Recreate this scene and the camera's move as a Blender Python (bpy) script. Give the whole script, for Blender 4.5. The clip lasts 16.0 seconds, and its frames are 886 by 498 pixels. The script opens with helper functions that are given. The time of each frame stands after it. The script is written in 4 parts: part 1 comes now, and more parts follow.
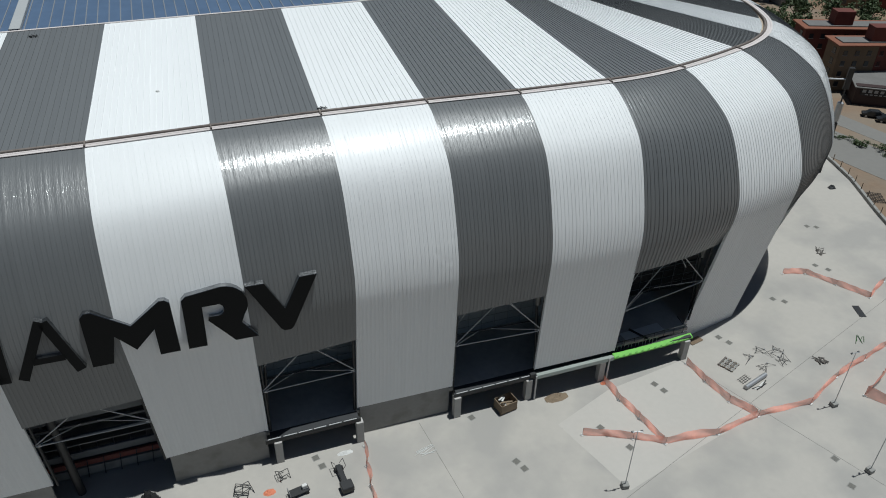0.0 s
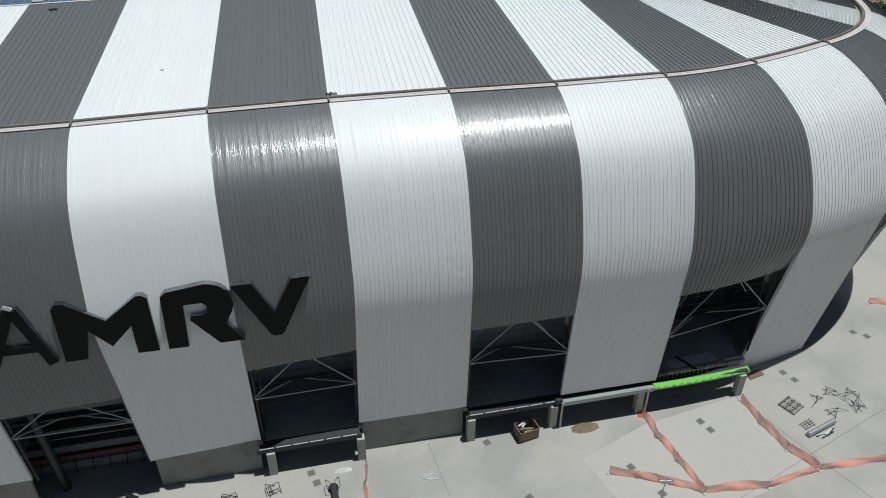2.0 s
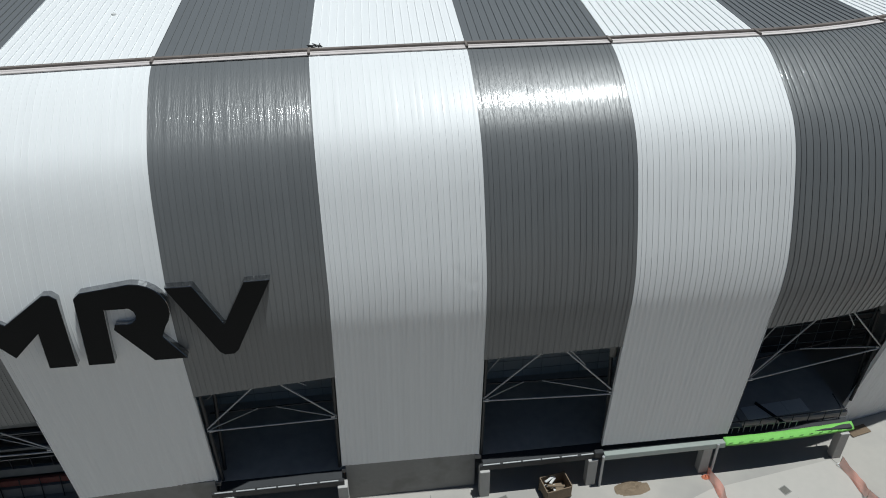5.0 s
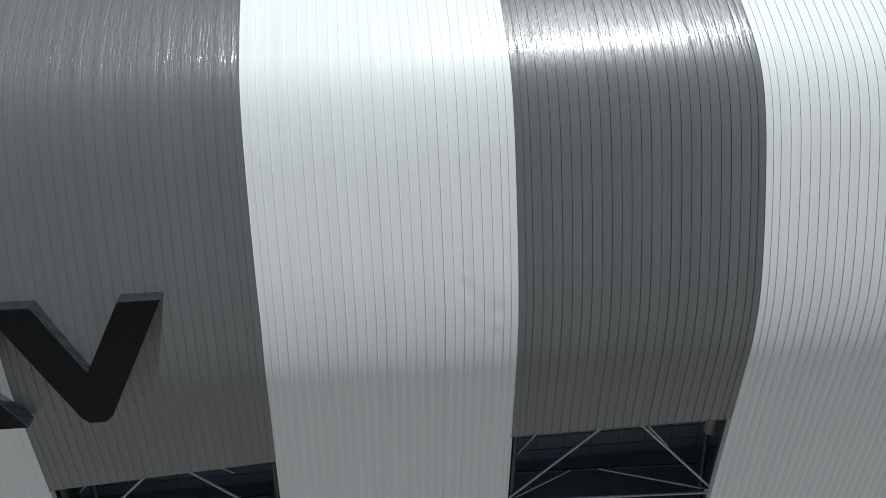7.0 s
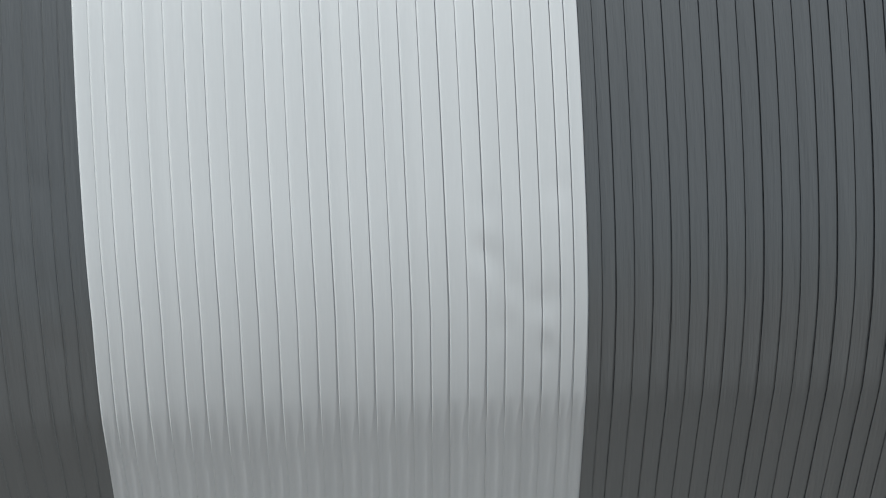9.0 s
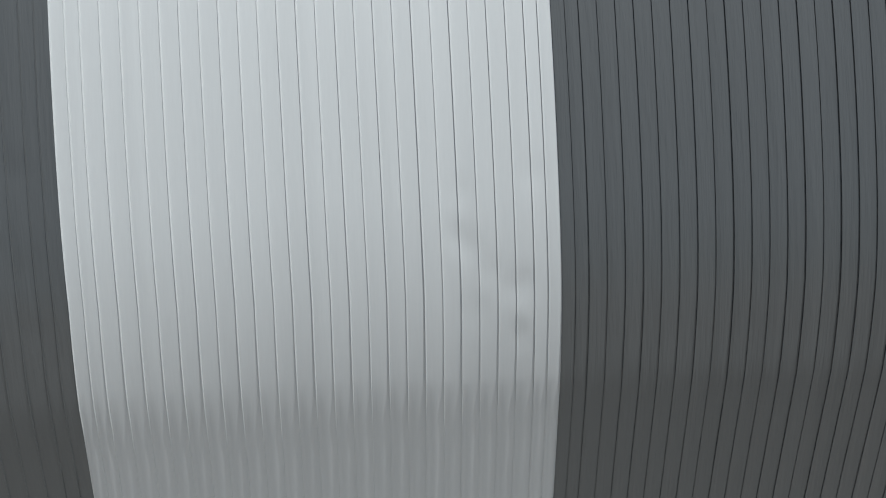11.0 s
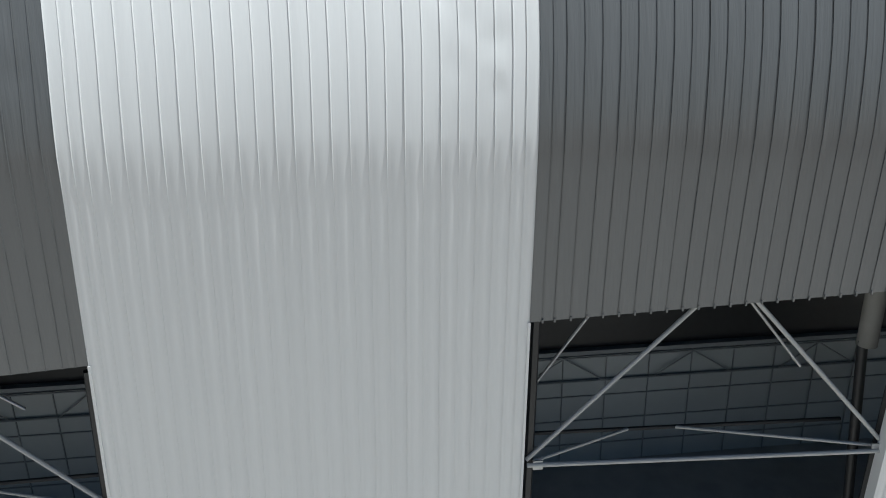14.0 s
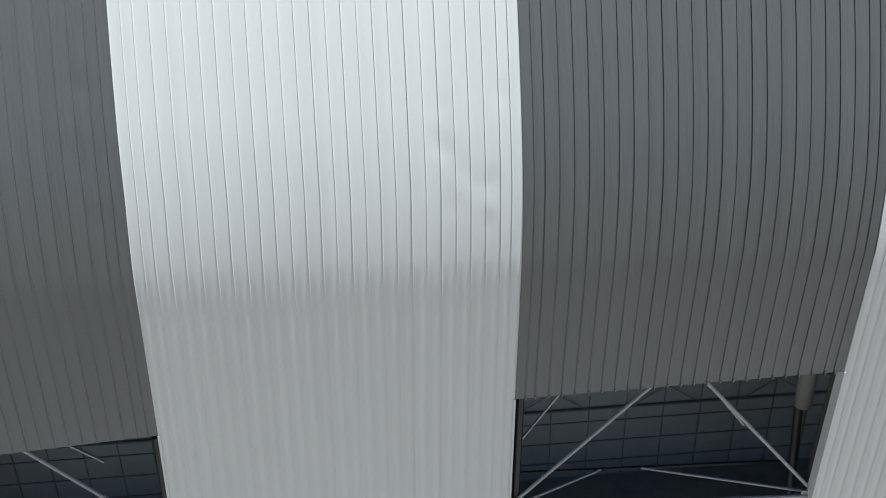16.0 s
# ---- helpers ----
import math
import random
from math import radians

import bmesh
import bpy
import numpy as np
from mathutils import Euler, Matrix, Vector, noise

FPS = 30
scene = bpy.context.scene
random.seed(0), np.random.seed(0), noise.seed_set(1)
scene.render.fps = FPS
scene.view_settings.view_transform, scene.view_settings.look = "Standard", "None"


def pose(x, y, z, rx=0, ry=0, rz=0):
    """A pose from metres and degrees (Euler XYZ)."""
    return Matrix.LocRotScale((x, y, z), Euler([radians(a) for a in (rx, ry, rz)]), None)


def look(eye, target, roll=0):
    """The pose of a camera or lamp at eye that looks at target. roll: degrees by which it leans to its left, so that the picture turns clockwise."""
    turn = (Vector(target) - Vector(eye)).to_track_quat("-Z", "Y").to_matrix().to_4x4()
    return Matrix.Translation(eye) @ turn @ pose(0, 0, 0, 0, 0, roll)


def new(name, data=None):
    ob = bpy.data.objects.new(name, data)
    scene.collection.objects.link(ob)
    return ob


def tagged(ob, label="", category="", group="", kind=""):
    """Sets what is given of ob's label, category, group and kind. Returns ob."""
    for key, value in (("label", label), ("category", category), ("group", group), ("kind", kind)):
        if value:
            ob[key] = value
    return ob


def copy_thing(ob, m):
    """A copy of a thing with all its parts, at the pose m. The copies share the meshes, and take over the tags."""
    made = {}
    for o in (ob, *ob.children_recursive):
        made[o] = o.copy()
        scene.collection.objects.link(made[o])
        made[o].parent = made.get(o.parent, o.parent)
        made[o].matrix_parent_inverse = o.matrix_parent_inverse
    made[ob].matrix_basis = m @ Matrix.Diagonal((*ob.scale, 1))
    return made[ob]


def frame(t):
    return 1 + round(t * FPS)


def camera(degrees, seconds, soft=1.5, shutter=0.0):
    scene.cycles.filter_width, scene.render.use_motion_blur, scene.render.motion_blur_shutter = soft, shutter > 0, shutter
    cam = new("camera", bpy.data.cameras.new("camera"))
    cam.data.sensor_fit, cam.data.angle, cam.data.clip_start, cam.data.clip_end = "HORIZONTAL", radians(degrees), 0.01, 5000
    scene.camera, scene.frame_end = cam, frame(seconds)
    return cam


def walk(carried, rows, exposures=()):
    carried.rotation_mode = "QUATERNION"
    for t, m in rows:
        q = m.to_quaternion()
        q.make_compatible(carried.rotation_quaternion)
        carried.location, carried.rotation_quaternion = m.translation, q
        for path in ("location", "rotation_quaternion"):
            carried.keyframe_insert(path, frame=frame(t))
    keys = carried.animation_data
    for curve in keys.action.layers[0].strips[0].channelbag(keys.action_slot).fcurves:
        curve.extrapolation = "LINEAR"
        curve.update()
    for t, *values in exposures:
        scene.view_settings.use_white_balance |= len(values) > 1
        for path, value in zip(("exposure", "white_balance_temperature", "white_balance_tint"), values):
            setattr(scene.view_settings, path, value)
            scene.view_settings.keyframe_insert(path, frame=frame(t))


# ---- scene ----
cam = camera(60.98, 16.0, soft=1.0)

# seconds, eye x y z, heading to the right, tilt down, lean (degrees)
PATH = [
    (0, -12.121, -53.862, 60.438, 20.721, 33.834, -1.436),
    (0.5, -10.304, -53.858, 60.391, 18.578, 34.031, -1.263),
    (1, -8.414, -53.563, 60.282, 16.400, 34.263, -1.021),
    (1.5, -6.551, -52.543, 59.890, 14.384, 34.618, -0.869),
    (2, -3.656, -49.188, 57.326, 12.630, 34.457, -0.227),
    (2.5, -2.355, -48.300, 57.087, 12.152, 34.650, -0.066),
    (3, -0.796, -46.361, 56.053, 11.431, 35.144, 0.261),
    (5.5, 3.247, -34.445, 46.452, 5.914, 34.084, 0.483),
    (6, 3.551, -30.980, 43.993, 5.792, 33.769, 0.240),
    (6.5, 4.051, -28.284, 41.314, 5.689, 32.489, 0.551),
    (7, 4.865, -23.863, 36.667, 5.242, 29.541, 0.827),
    (7.5, 5.363, -20.326, 32.939, 4.790, 26.555, 1.353),
    (8, 5.900, -17.520, 29.050, 3.750, 22.750, 1.040),
    (8.5, 5.740, -14.630, 26.970, 5.000, 21.070, 1.270),
    (9, 5.980, -13.660, 26.080, 4.400, 19.390, 1.340),
    (9.5, 5.760, -13.650, 26.240, 5.430, 20.050, 1.260),
    (12, 6.842, -14.370, 24.609, 4.426, 19.003, 0.928),
    (12.5, 7.020, -14.662, 23.560, 3.850, 19.221, 0.834),
    (13, 6.527, -15.140, 22.542, 5.394, 18.734, 0.892),
    (13.5, 6.285, -15.518, 21.655, 5.981, 19.153, 0.920),
    (14, 6.213, -15.743, 20.965, 6.079, 19.362, 0.875),
    (14.5, 6.311, -15.359, 21.953, 5.885, 18.707, 0.804),
    (15, 6.476, -14.909, 23.206, 5.514, 18.707, 0.900),
    (15.5, 6.409, -15.293, 23.772, 5.547, 19.741, 0.857),
    (16, 6.318, -17.923, 25.879, 5.103, 22.842, 1.043),
]


def aim(x, y, z, yaw, pitch, roll):
    a, b = radians(yaw), radians(pitch)
    way = Vector((math.sin(a) * math.cos(b), math.cos(a) * math.cos(b), -math.sin(b)))
    eye = Vector((x, y, z))
    return look(eye, eye + way, -roll)


EXPO = [(t, e - 0.5, 6050, 4) for t, e in ((0.0, 0.03), (3.0, 0.05), (5.5, 0.12), (7.0, 0.26), (7.5, 0.28), (8.0, 0.48), (8.5, 0.56), (9.0, 0.5), (9.5, 0.42), (12.0, 0.47), (13.0, 0.82), (14.0, 1.08), (14.5, 1.08), (15.0, 0.9), (16.0, 0.86))]
walk(cam, [(r[0], aim(*r[1:])) for r in PATH], EXPO)

# ---- sky and sun ----
SUN = Vector((0.2, -0.004, 0.98)).normalized()
world = bpy.data.worlds.new("sky")
scene.world = world
world.use_nodes = True
wn = world.node_tree
sky = wn.nodes.new("ShaderNodeTexSky")
sky.sky_type = "NISHITA"
sky.sun_disc = False
sky.sun_elevation = math.asin(SUN.z)
sky.sun_rotation = math.atan2(SUN.x, SUN.y)
soft_blue = wn.nodes.new("ShaderNodeHueSaturation")
soft_blue.inputs["Saturation"].default_value = 1.1
wn.links.new(sky.outputs[0], soft_blue.inputs["Color"])
wn.links.new(soft_blue.outputs[0], wn.nodes["Background"].inputs[0])
wn.nodes["Background"].inputs[1].default_value = 0.032
sun = new("sun", bpy.data.lights.new("sun", "SUN"))
sun.data.energy = 4.9
sun.data.angle = radians(0.53)
sun.data.color = (1.0, 0.975, 0.94)
sun.matrix_world = look(SUN * 200, (0, 0, 0))


# ---- materials ----
def material(name, color, rough=0.6, metal=0.0, vary=0.12, grain=6.0, patch=0.35, bump=0.0, bump_scale=30.0, spread=0.0, streak=None, stain=None, spec=0.5, coat=None):
    """Base colour with two scales of variation, bump, and stains of their own shape."""
    m = bpy.data.materials.new(name)
    m.use_nodes = True
    nt = m.node_tree
    bsdf = nt.nodes["Principled BSDF"]
    bsdf.inputs["Roughness"].default_value = rough
    bsdf.inputs["Metallic"].default_value = metal
    bsdf.inputs["Specular IOR Level"].default_value = spec
    if coat:
        bsdf.inputs["Coat Weight"].default_value, bsdf.inputs["Coat Roughness"].default_value = coat
    tc = nt.nodes.new("ShaderNodeTexCoord")
    mp = nt.nodes.new("ShaderNodeMapping")
    if streak:
        mp.inputs["Scale"].default_value = streak
    nt.links.new(tc.outputs["Object"], mp.inputs[0])

    def noise_node(scale, detail, src):
        n = nt.nodes.new("ShaderNodeTexNoise")
        n.inputs["Scale"].default_value = scale
        n.inputs["Detail"].default_value = detail
        nt.links.new(src, n.inputs["Vector"])
        return n

    def mix(fac, a, b, mode="MIX"):
        x = nt.nodes.new("ShaderNodeMix")
        x.data_type, x.blend_type = "RGBA", mode
        for sock, val in ((x.inputs[0], fac), (x.inputs[6], a), (x.inputs[7], b)):
            if isinstance(val, (int, float)):
                sock.default_value = val
            elif isinstance(val, tuple):
                sock.default_value = (*val, 1)
            else:
                nt.links.new(val, sock)
        return x.outputs[2]

    fine = noise_node(grain, 4, mp.outputs[0])
    broad = noise_node(patch, 3, mp.outputs[0])
    lo = tuple(c * (1 - vary) for c in color)
    hi = tuple(min(1, c * (1 + vary)) for c in color)
    col = mix(fine.outputs[0], lo, hi)
    lo2 = (1 - vary, 1 - vary, 1 - vary)
    hi2 = (1 + vary, 1 + vary, 1 + vary)
    col = mix(1.0, col, mix(broad.outputs[0], lo2, hi2), "MULTIPLY")
    if spread:
        info = nt.nodes.new("ShaderNodeObjectInfo")
        geo = nt.nodes.new("ShaderNodeNewGeometry")
        add = nt.nodes.new("ShaderNodeMath")
        add.operation = "ADD"
        nt.links.new(info.outputs["Random"], add.inputs[0])
        nt.links.new(geo.outputs["Random Per Island"], add.inputs[1])
        fr = nt.nodes.new("ShaderNodeMath")
        fr.operation = "FRACT"
        nt.links.new(add.outputs[0], fr.inputs[0])
        a, b = (1 - spread,) * 3, (1 + spread,) * 3
        col = mix(1.0, col, mix(fr.outputs[0], a, b), "MULTIPLY")
    if stain:
        scale, lo_v, hi_v, scol, amount = stain
        st = noise_node(scale, 6, tc.outputs["Object"])
        ramp = nt.nodes.new("ShaderNodeMapRange")
        ramp.inputs["From Min"].default_value = lo_v
        ramp.inputs["From Max"].default_value = hi_v
        ramp.inputs["To Max"].default_value = amount
        nt.links.new(st.outputs[0], ramp.inputs["Value"])
        col = mix(ramp.outputs[0], col, scol)
    nt.links.new(col, bsdf.inputs["Base Color"])
    if bump:
        bn = noise_node(bump_scale, 4, mp.outputs[0])
        bp = nt.nodes.new("ShaderNodeBump")
        bp.inputs["Strength"].default_value = 1.0
        bp.inputs["Distance"].default_value = bump
        nt.links.new(bn.outputs[0], bp.inputs["Height"])
        nt.links.new(bp.outputs[0], bsdf.inputs["Normal"])
        nt.links.new(bp.outputs[0], bsdf.inputs["Coat Normal"])
    return m


WHITE = material("white_sheet", (0.78, 0.79, 0.79), 0.46, vary=0.025, grain=3, patch=0.25, bump=0.0022, bump_scale=1.6, spread=0.012, streak=(7, 1, 0.6), spec=0.3, coat=(0.12, 0.17))
GREY = material("grey_sheet", (0.15, 0.156, 0.159), 0.36, vary=0.04, grain=3, patch=0.25, bump=0.018, bump_scale=1.6, spread=0.03, streak=(8, 1, 0.5), spec=0.45, coat=(0.3, 0.12))
CONCRETE = material("concrete_paving", (0.40, 0.377, 0.342), 0.9, vary=0.06, grain=1.2, patch=0.06, bump=0.004, bump_scale=8, stain=(0.11, 0.45, 0.63, (0.315, 0.303, 0.283), 0.85))
CONCRETE_NEW = material("fresh_concrete", (0.435, 0.412, 0.378), 0.9, vary=0.05, grain=1.5, patch=0.1, bump=0.003, bump_scale=10)
CONCRETE_GREY = material("grey_concrete", (0.27, 0.265, 0.25), 0.9, vary=0.1, grain=2.5, patch=0.3, bump=0.004, bump_scale=9, stain=(0.5, 0.52, 0.7, (0.18, 0.175, 0.16), 0.6))
EARTH = material("red_earth", (0.21, 0.14, 0.09), 0.95, vary=0.2, grain=0.8, patch=0.05, bump=0.05, bump_scale=2, stain=(0.03, 0.45, 0.6, (0.2, 0.175, 0.14), 0.9))
STEEL = material("galvanised_steel", (0.42, 0.43, 0.44), 0.45, 0.6, vary=0.1, grain=5)
WHITE_STEEL = material("painted_steel", (0.42, 0.43, 0.43), 0.5, vary=0.08, grain=4)
# also the shade colour above the glazing, in the lobby pane and corner bay
DARK_STEEL_AND_SHADE = material("dark_steel_and_shade", (0.035, 0.036, 0.038), 0.5, 0.3, vary=0.15, grain=4)
BLACK = material("black_letter_sheet", (0.005, 0.0055, 0.006), 0.55, vary=0.15, grain=3, spec=0.15)
LETTER_SIDE = material("letter_return", (0.4, 0.41, 0.42), 0.2, 1.0, vary=0.3, grain=2, bump=0.03, bump_scale=2)
INTERIOR = material("dark_interior", (0.15, 0.16, 0.168), 0.8, vary=0.2, grain=1.5)
DARK_FLOOR = material("dark_slab", (0.38, 0.365, 0.34), 0.85, vary=0.2, grain=1.5)
GLAZE = material("dark_glazing", (0.39, 0.42, 0.43), 0.3, vary=0.1, grain=1)
GUTTER = material("weathered_gutter", (0.17, 0.145, 0.13), 0.8, vary=0.2, grain=3, stain=(0.8, 0.45, 0.65, (0.11, 0.092, 0.082), 0.8))
FLASHING = material("pale_flashing", (0.6, 0.55, 0.53), 0.7, vary=0.12, grain=3)
BLUE = material("blue_translucent_sheet", (0.1, 0.15, 0.24), 0.3, vary=0.15, grain=0.8, patch=0.15)
GREEN = material("green_mesh", (0.2, 0.52, 0.1), 0.75, vary=0.12, grain=5)
GREY_BEAM = material("grey_green_beam", (0.29, 0.32, 0.295), 0.7, vary=0.1, grain=3)
IRON = material("manhole_cover", (0.14, 0.135, 0.12), 0.8, vary=0.25, grain=8)
WOOD = material("weathered_timber", (0.2, 0.15, 0.1), 0.85, vary=0.25, grain=8)
BRICK = material("red_plaster", (0.12, 0.036, 0.028), 0.9, vary=0.2, grain=2)
BEIGE = material("beige_plaster", (0.16, 0.115, 0.075), 0.9, vary=0.12, grain=2)
CLAY = material("clay_roof", (0.2, 0.078, 0.045), 0.85, vary=0.15, grain=3)
PANE = material("window_pane", (0.03, 0.035, 0.04), 0.15, vary=0.1, grain=1)
LEAF = material("leaf", (0.05, 0.075, 0.025), 0.7, vary=0.35, grain=2)
BARK = material("bark", (0.1, 0.07, 0.05), 0.9, vary=0.2, grain=6)
CAR_PAINT = material("dark_car_paint", (0.03, 0.032, 0.035), 0.25, vary=0.05)
TYRE = material("tyre_rubber", (0.02, 0.02, 0.02), 0.85)
ORANGE = material("orange_cloth", (0.6, 0.2, 0.11), 0.8, vary=0.15)
TARP = material("pale_sheet", (0.6, 0.6, 0.58), 0.7, vary=0.08)


# ---- mesh helpers ----
def mesh_from(name, verts, faces, mats, idx=None, smooth=False):
    me = bpy.data.meshes.new(name)
    me.from_pydata([tuple(v) for v in verts], [], faces)
    for m in mats if isinstance(mats, (list, tuple)) else [mats]:
        me.materials.append(m)
    if idx is not None:
        me.polygons.foreach_set("material_index", idx)
    if smooth:
        me.polygons.foreach_set("use_smooth", [True] * len(me.polygons))
        me.set_sharp_from_angle(angle=radians(25))
    me.update()
    return me


def part(name, bm, mat, parent=None, label="", smooth=False):
    """Links a bmesh, or a ready mesh, as one object, under parent where given."""
    if isinstance(bm, bpy.types.Mesh):
        me = bm
    else:
        me = bpy.data.meshes.new(name)
        bm.to_mesh(me)
        bm.free()
        for m in mat if isinstance(mat, (list, tuple)) else [mat]:
            me.materials.append(m)
        if smooth:
            me.polygons.foreach_set("use_smooth", [True] * len(me.polygons))
            me.set_sharp_from_angle(angle=radians(35))
    ob = new(name, me)
    if parent is not None:
        ob.parent = parent
    if label:
        tagged(ob, label)
    return ob


def thing(name, label, category, at=(0, 0, 0), rz=0.0, group="", kind=""):
    ob = new(name)
    ob.matrix_basis = pose(*at, 0, 0, rz)
    return tagged(ob, label, category, group, kind)


def box_into(bm, size, m=None, bevel=0.0, mi=0):
    """A box of that size, centred in x and y, standing on z = 0, moved by m."""
    r = bmesh.ops.create_cube(bm, size=1.0)
    vs = r["verts"]
    bmesh.ops.scale(bm, vec=size, verts=vs)
    bmesh.ops.translate(bm, vec=(0, 0, size[2] / 2), verts=vs)
    if bevel:
        es = list({e for v in vs for e in v.link_edges})
        rb = bmesh.ops.bevel(bm, geom=es, offset=bevel, segments=1, affect="EDGES", profile=0.5)
        vs = list({v for f in rb["faces"] for v in f.verts} | {v for v in vs if v.is_valid})
    if m is not None:
        bmesh.ops.transform(bm, matrix=m, verts=vs)
    if mi:
        for f in {f for v in vs for f in v.link_faces}:
            f.material_index = mi
    return vs


def boxes(items, bevel=0.0):
    """A bmesh of boxes: (size, matrix)."""
    bm = bmesh.new()
    for size, m in items:
        box_into(bm, size, m, bevel)
    return bm


def tube_into(bm, a, b, r, n=8, r2=None):
    a, b = Vector(a), Vector(b)
    d = b - a
    q = d.to_track_quat("Z", "Y").to_matrix().to_4x4()
    res = bmesh.ops.create_cone(bm, cap_ends=True, segments=n, radius1=r, radius2=r if r2 is None else r2, depth=d.length)
    bmesh.ops.transform(bm, matrix=Matrix.Translation((a + b) / 2) @ q, verts=res["verts"])
    return res["verts"]


def tube(a, b, r, n=8, r2=None):
    bm = bmesh.new()
    tube_into(bm, a, b, r, n, r2)
    return bm


# ---- the stadium's cladding ----
ZB, ZB_RISE, ZC = 12.88, 0.050, 3.82  # foot of the grey stripes and its rise along the wall, foot of the white ones
CREASE, Y_CREASE = 17.69, 0.25       # the wall runs straight up to the crease, then breaks back and rounds over
LEAN = radians(0.20)
TURN = (4.0, 11.0, 17.0, 19.5, 22.0, 31.0, 52.0, 58.0, 65.0, 81.0)   # degrees off the upright at even steps round the shoulder
ROUND = 18.63                        # length of the shoulder's line, from the crease to the gutter
ROOF_PANEL = 18                      # sheets across a stripe on the roof

# stripe edges on the wall's line at the height ZB, with the heading of the inward normal
EDGES = {1: (-20.40, -0.42, -0.4), 2: (-9.73, -0.05, 1.5), 3: (0.00, 0.11, 0.9), 4: (10.08, -0.08, -0.2), 5: (19.77, -0.54, 0.4)}
EDGES.update({0: (-30.0, -0.4, 0.0), -1: (-40.1, -0.4, 0.0), -2: (-49.8, -0.4, 0.0), -3: (-59.9, -0.4, 0.0)})
EDGES.update({6: (30.12, -0.61, 0.6), 7: (42.44, 1.51, 15.6), 8: (53.83, 3.96, 21.3), 9: (63.0, 9.8, 39.5), 10: (70.0, 17.8, 60.0),
              11: (73.6, 27.4, 76.0), 12: (74.9, 37.6, 86.0), 13: (75.1, 48.0, 90.0), 14: (75.1, 58.0, 90.0)})
# where the edges end at the roof's inner border
INNER = {-3: (-55.8, 34.4), -2: (-46.6, 34.7), -1: (-37.3, 35.0), 0: (-27.9, 35.2), 1: (-18.4, 35.5), 2: (-8.9, 35.8), 3: (0.8, 36.0), 4: (10.5, 36.3), 5: (19.4, 36.6), 6: (27.9, 36.8),
         7: (32.2, 37.5), 8: (34.9, 38.9), 9: (36.7, 41.1), 10: (38.0, 44.3), 11: (39.8, 50.0), 12: (41.0, 57.0), 13: (41.2, 64.0), 14: (41.2, 72.0)}
Z_INNER = 34.3


def shoulder(fine=False):
    """From the crease round the shoulder to the gutter: inward distance, height, and the outward normal."""
    n = 90 if fine else 45
    y, z, rows = Y_CREASE, CREASE, []
    for i in range(n + 1):
        f = i / n * (len(TURN) - 1)
        j = min(int(f), len(TURN) - 2)
        th = radians(TURN[j] + (TURN[j + 1] - TURN[j]) * (f - j))
        if i:
            y += math.sin((th + last) / 2) * ROUND / n
            z += math.cos((th + last) / 2) * ROUND / n
        rows.append((y, z, -math.cos(th), math.sin(th)))
        last = th
    return rows


SHOULDER = shoulder()
Y_G, Z_G = SHOULDER[-1][0], SHOULDER[-1][1]


def face_depth(z):
    """How far in the cladding's face lies at height z."""
    if z <= CREASE:
        return Y_CREASE - (z - CREASE) * math.tan(LEAN)
    for a, b in zip(SHOULDER, SHOULDER[1:]):
        if a[1] <= z <= b[1]:
            return a[0] + (b[0] - a[0]) * (z - a[1]) / (b[1] - a[1])
    return Y_G


def profile_from(z_low, fine=False):
    """The whole sheet's line from its foot to the gutter, with the rib's share at each step."""
    n = (-math.cos(LEAN), -math.sin(LEAN))
    rows = [(face_depth(z), z, *n, 1.0) for z in (z_low, CREASE - 0.7)]
    return rows + [(*r, 0.0) for r in (shoulder(True) if fine else SHOULDER)]


def edge_at(k, f):
    """The wall's line at the fraction f of stripe k: place and inward normal."""
    (x0, y0, a0), (x1, y1, a1) = EDGES[k], EDGES[k + 1]
    bow = 0.0
    if k >= 6:
        bow = math.hypot(x1 - x0, y1 - y0) * math.tan(radians(a1 - a0) / 4) * 2 * f * (1 - f)
    a = radians(a0 + (a1 - a0) * f)
    n = Vector((-math.sin(a), math.cos(a)))
    p = Vector((x0 + (x1 - x0) * f, y0 + (y1 - y0) * f)) - n * bow
    return p, n


SEAM = 0.034                         # height of the standing seam at each sheet's edge
# across a sheet: share of its width, height over the pan in m, share of the bow, share of the rib's recess
ACROSS = [(0.018, -0.01, 0, 0), (0.0, SEAM, 0, 0), (0.03, SEAM, 0, 0), (0.05, 0.0, 0, 0), (0.20, 0.0, 0.5, 0), (0.27, 0.0, 0.75, 0.35), (0.34, 0.0, 0.9, 0.8),
          (0.5, 0.0, 1.0, 1), (0.66, 0.0, 0.9, 0.8), (0.73, 0.0, 0.75, 0.35), (0.8, 0.0, 0.5, 0), (1.0, 0.0, 0, 0)]


# dents pressed into the sheets: x, height, radius, depth
DENTS = [(9.18, 18.8, 0.2, 0.014), (9.2, 19.25, 0.16, -0.012), (9.26, 19.9, 0.26, 0.02), (8.95, 19.8, 0.2, 0.014), (8.55, 20.2, 0.25, 0.014), (8.14, 20.7, 0.26, 0.018), (7.88, 20.95, 0.22, 0.018),
         (8.24, 19.35, 0.3, 0.012), (9.5, 22.1, 0.25, 0.012), (8.0, 21.8, 0.24, 0.012), (-0.8, 22.5, 0.28, 0.018), (-0.7, 19.35, 0.3, 0.018), (-1.3, 21.1, 0.25, 0.012), (-0.85, 20.6, 0.25, 0.014)]


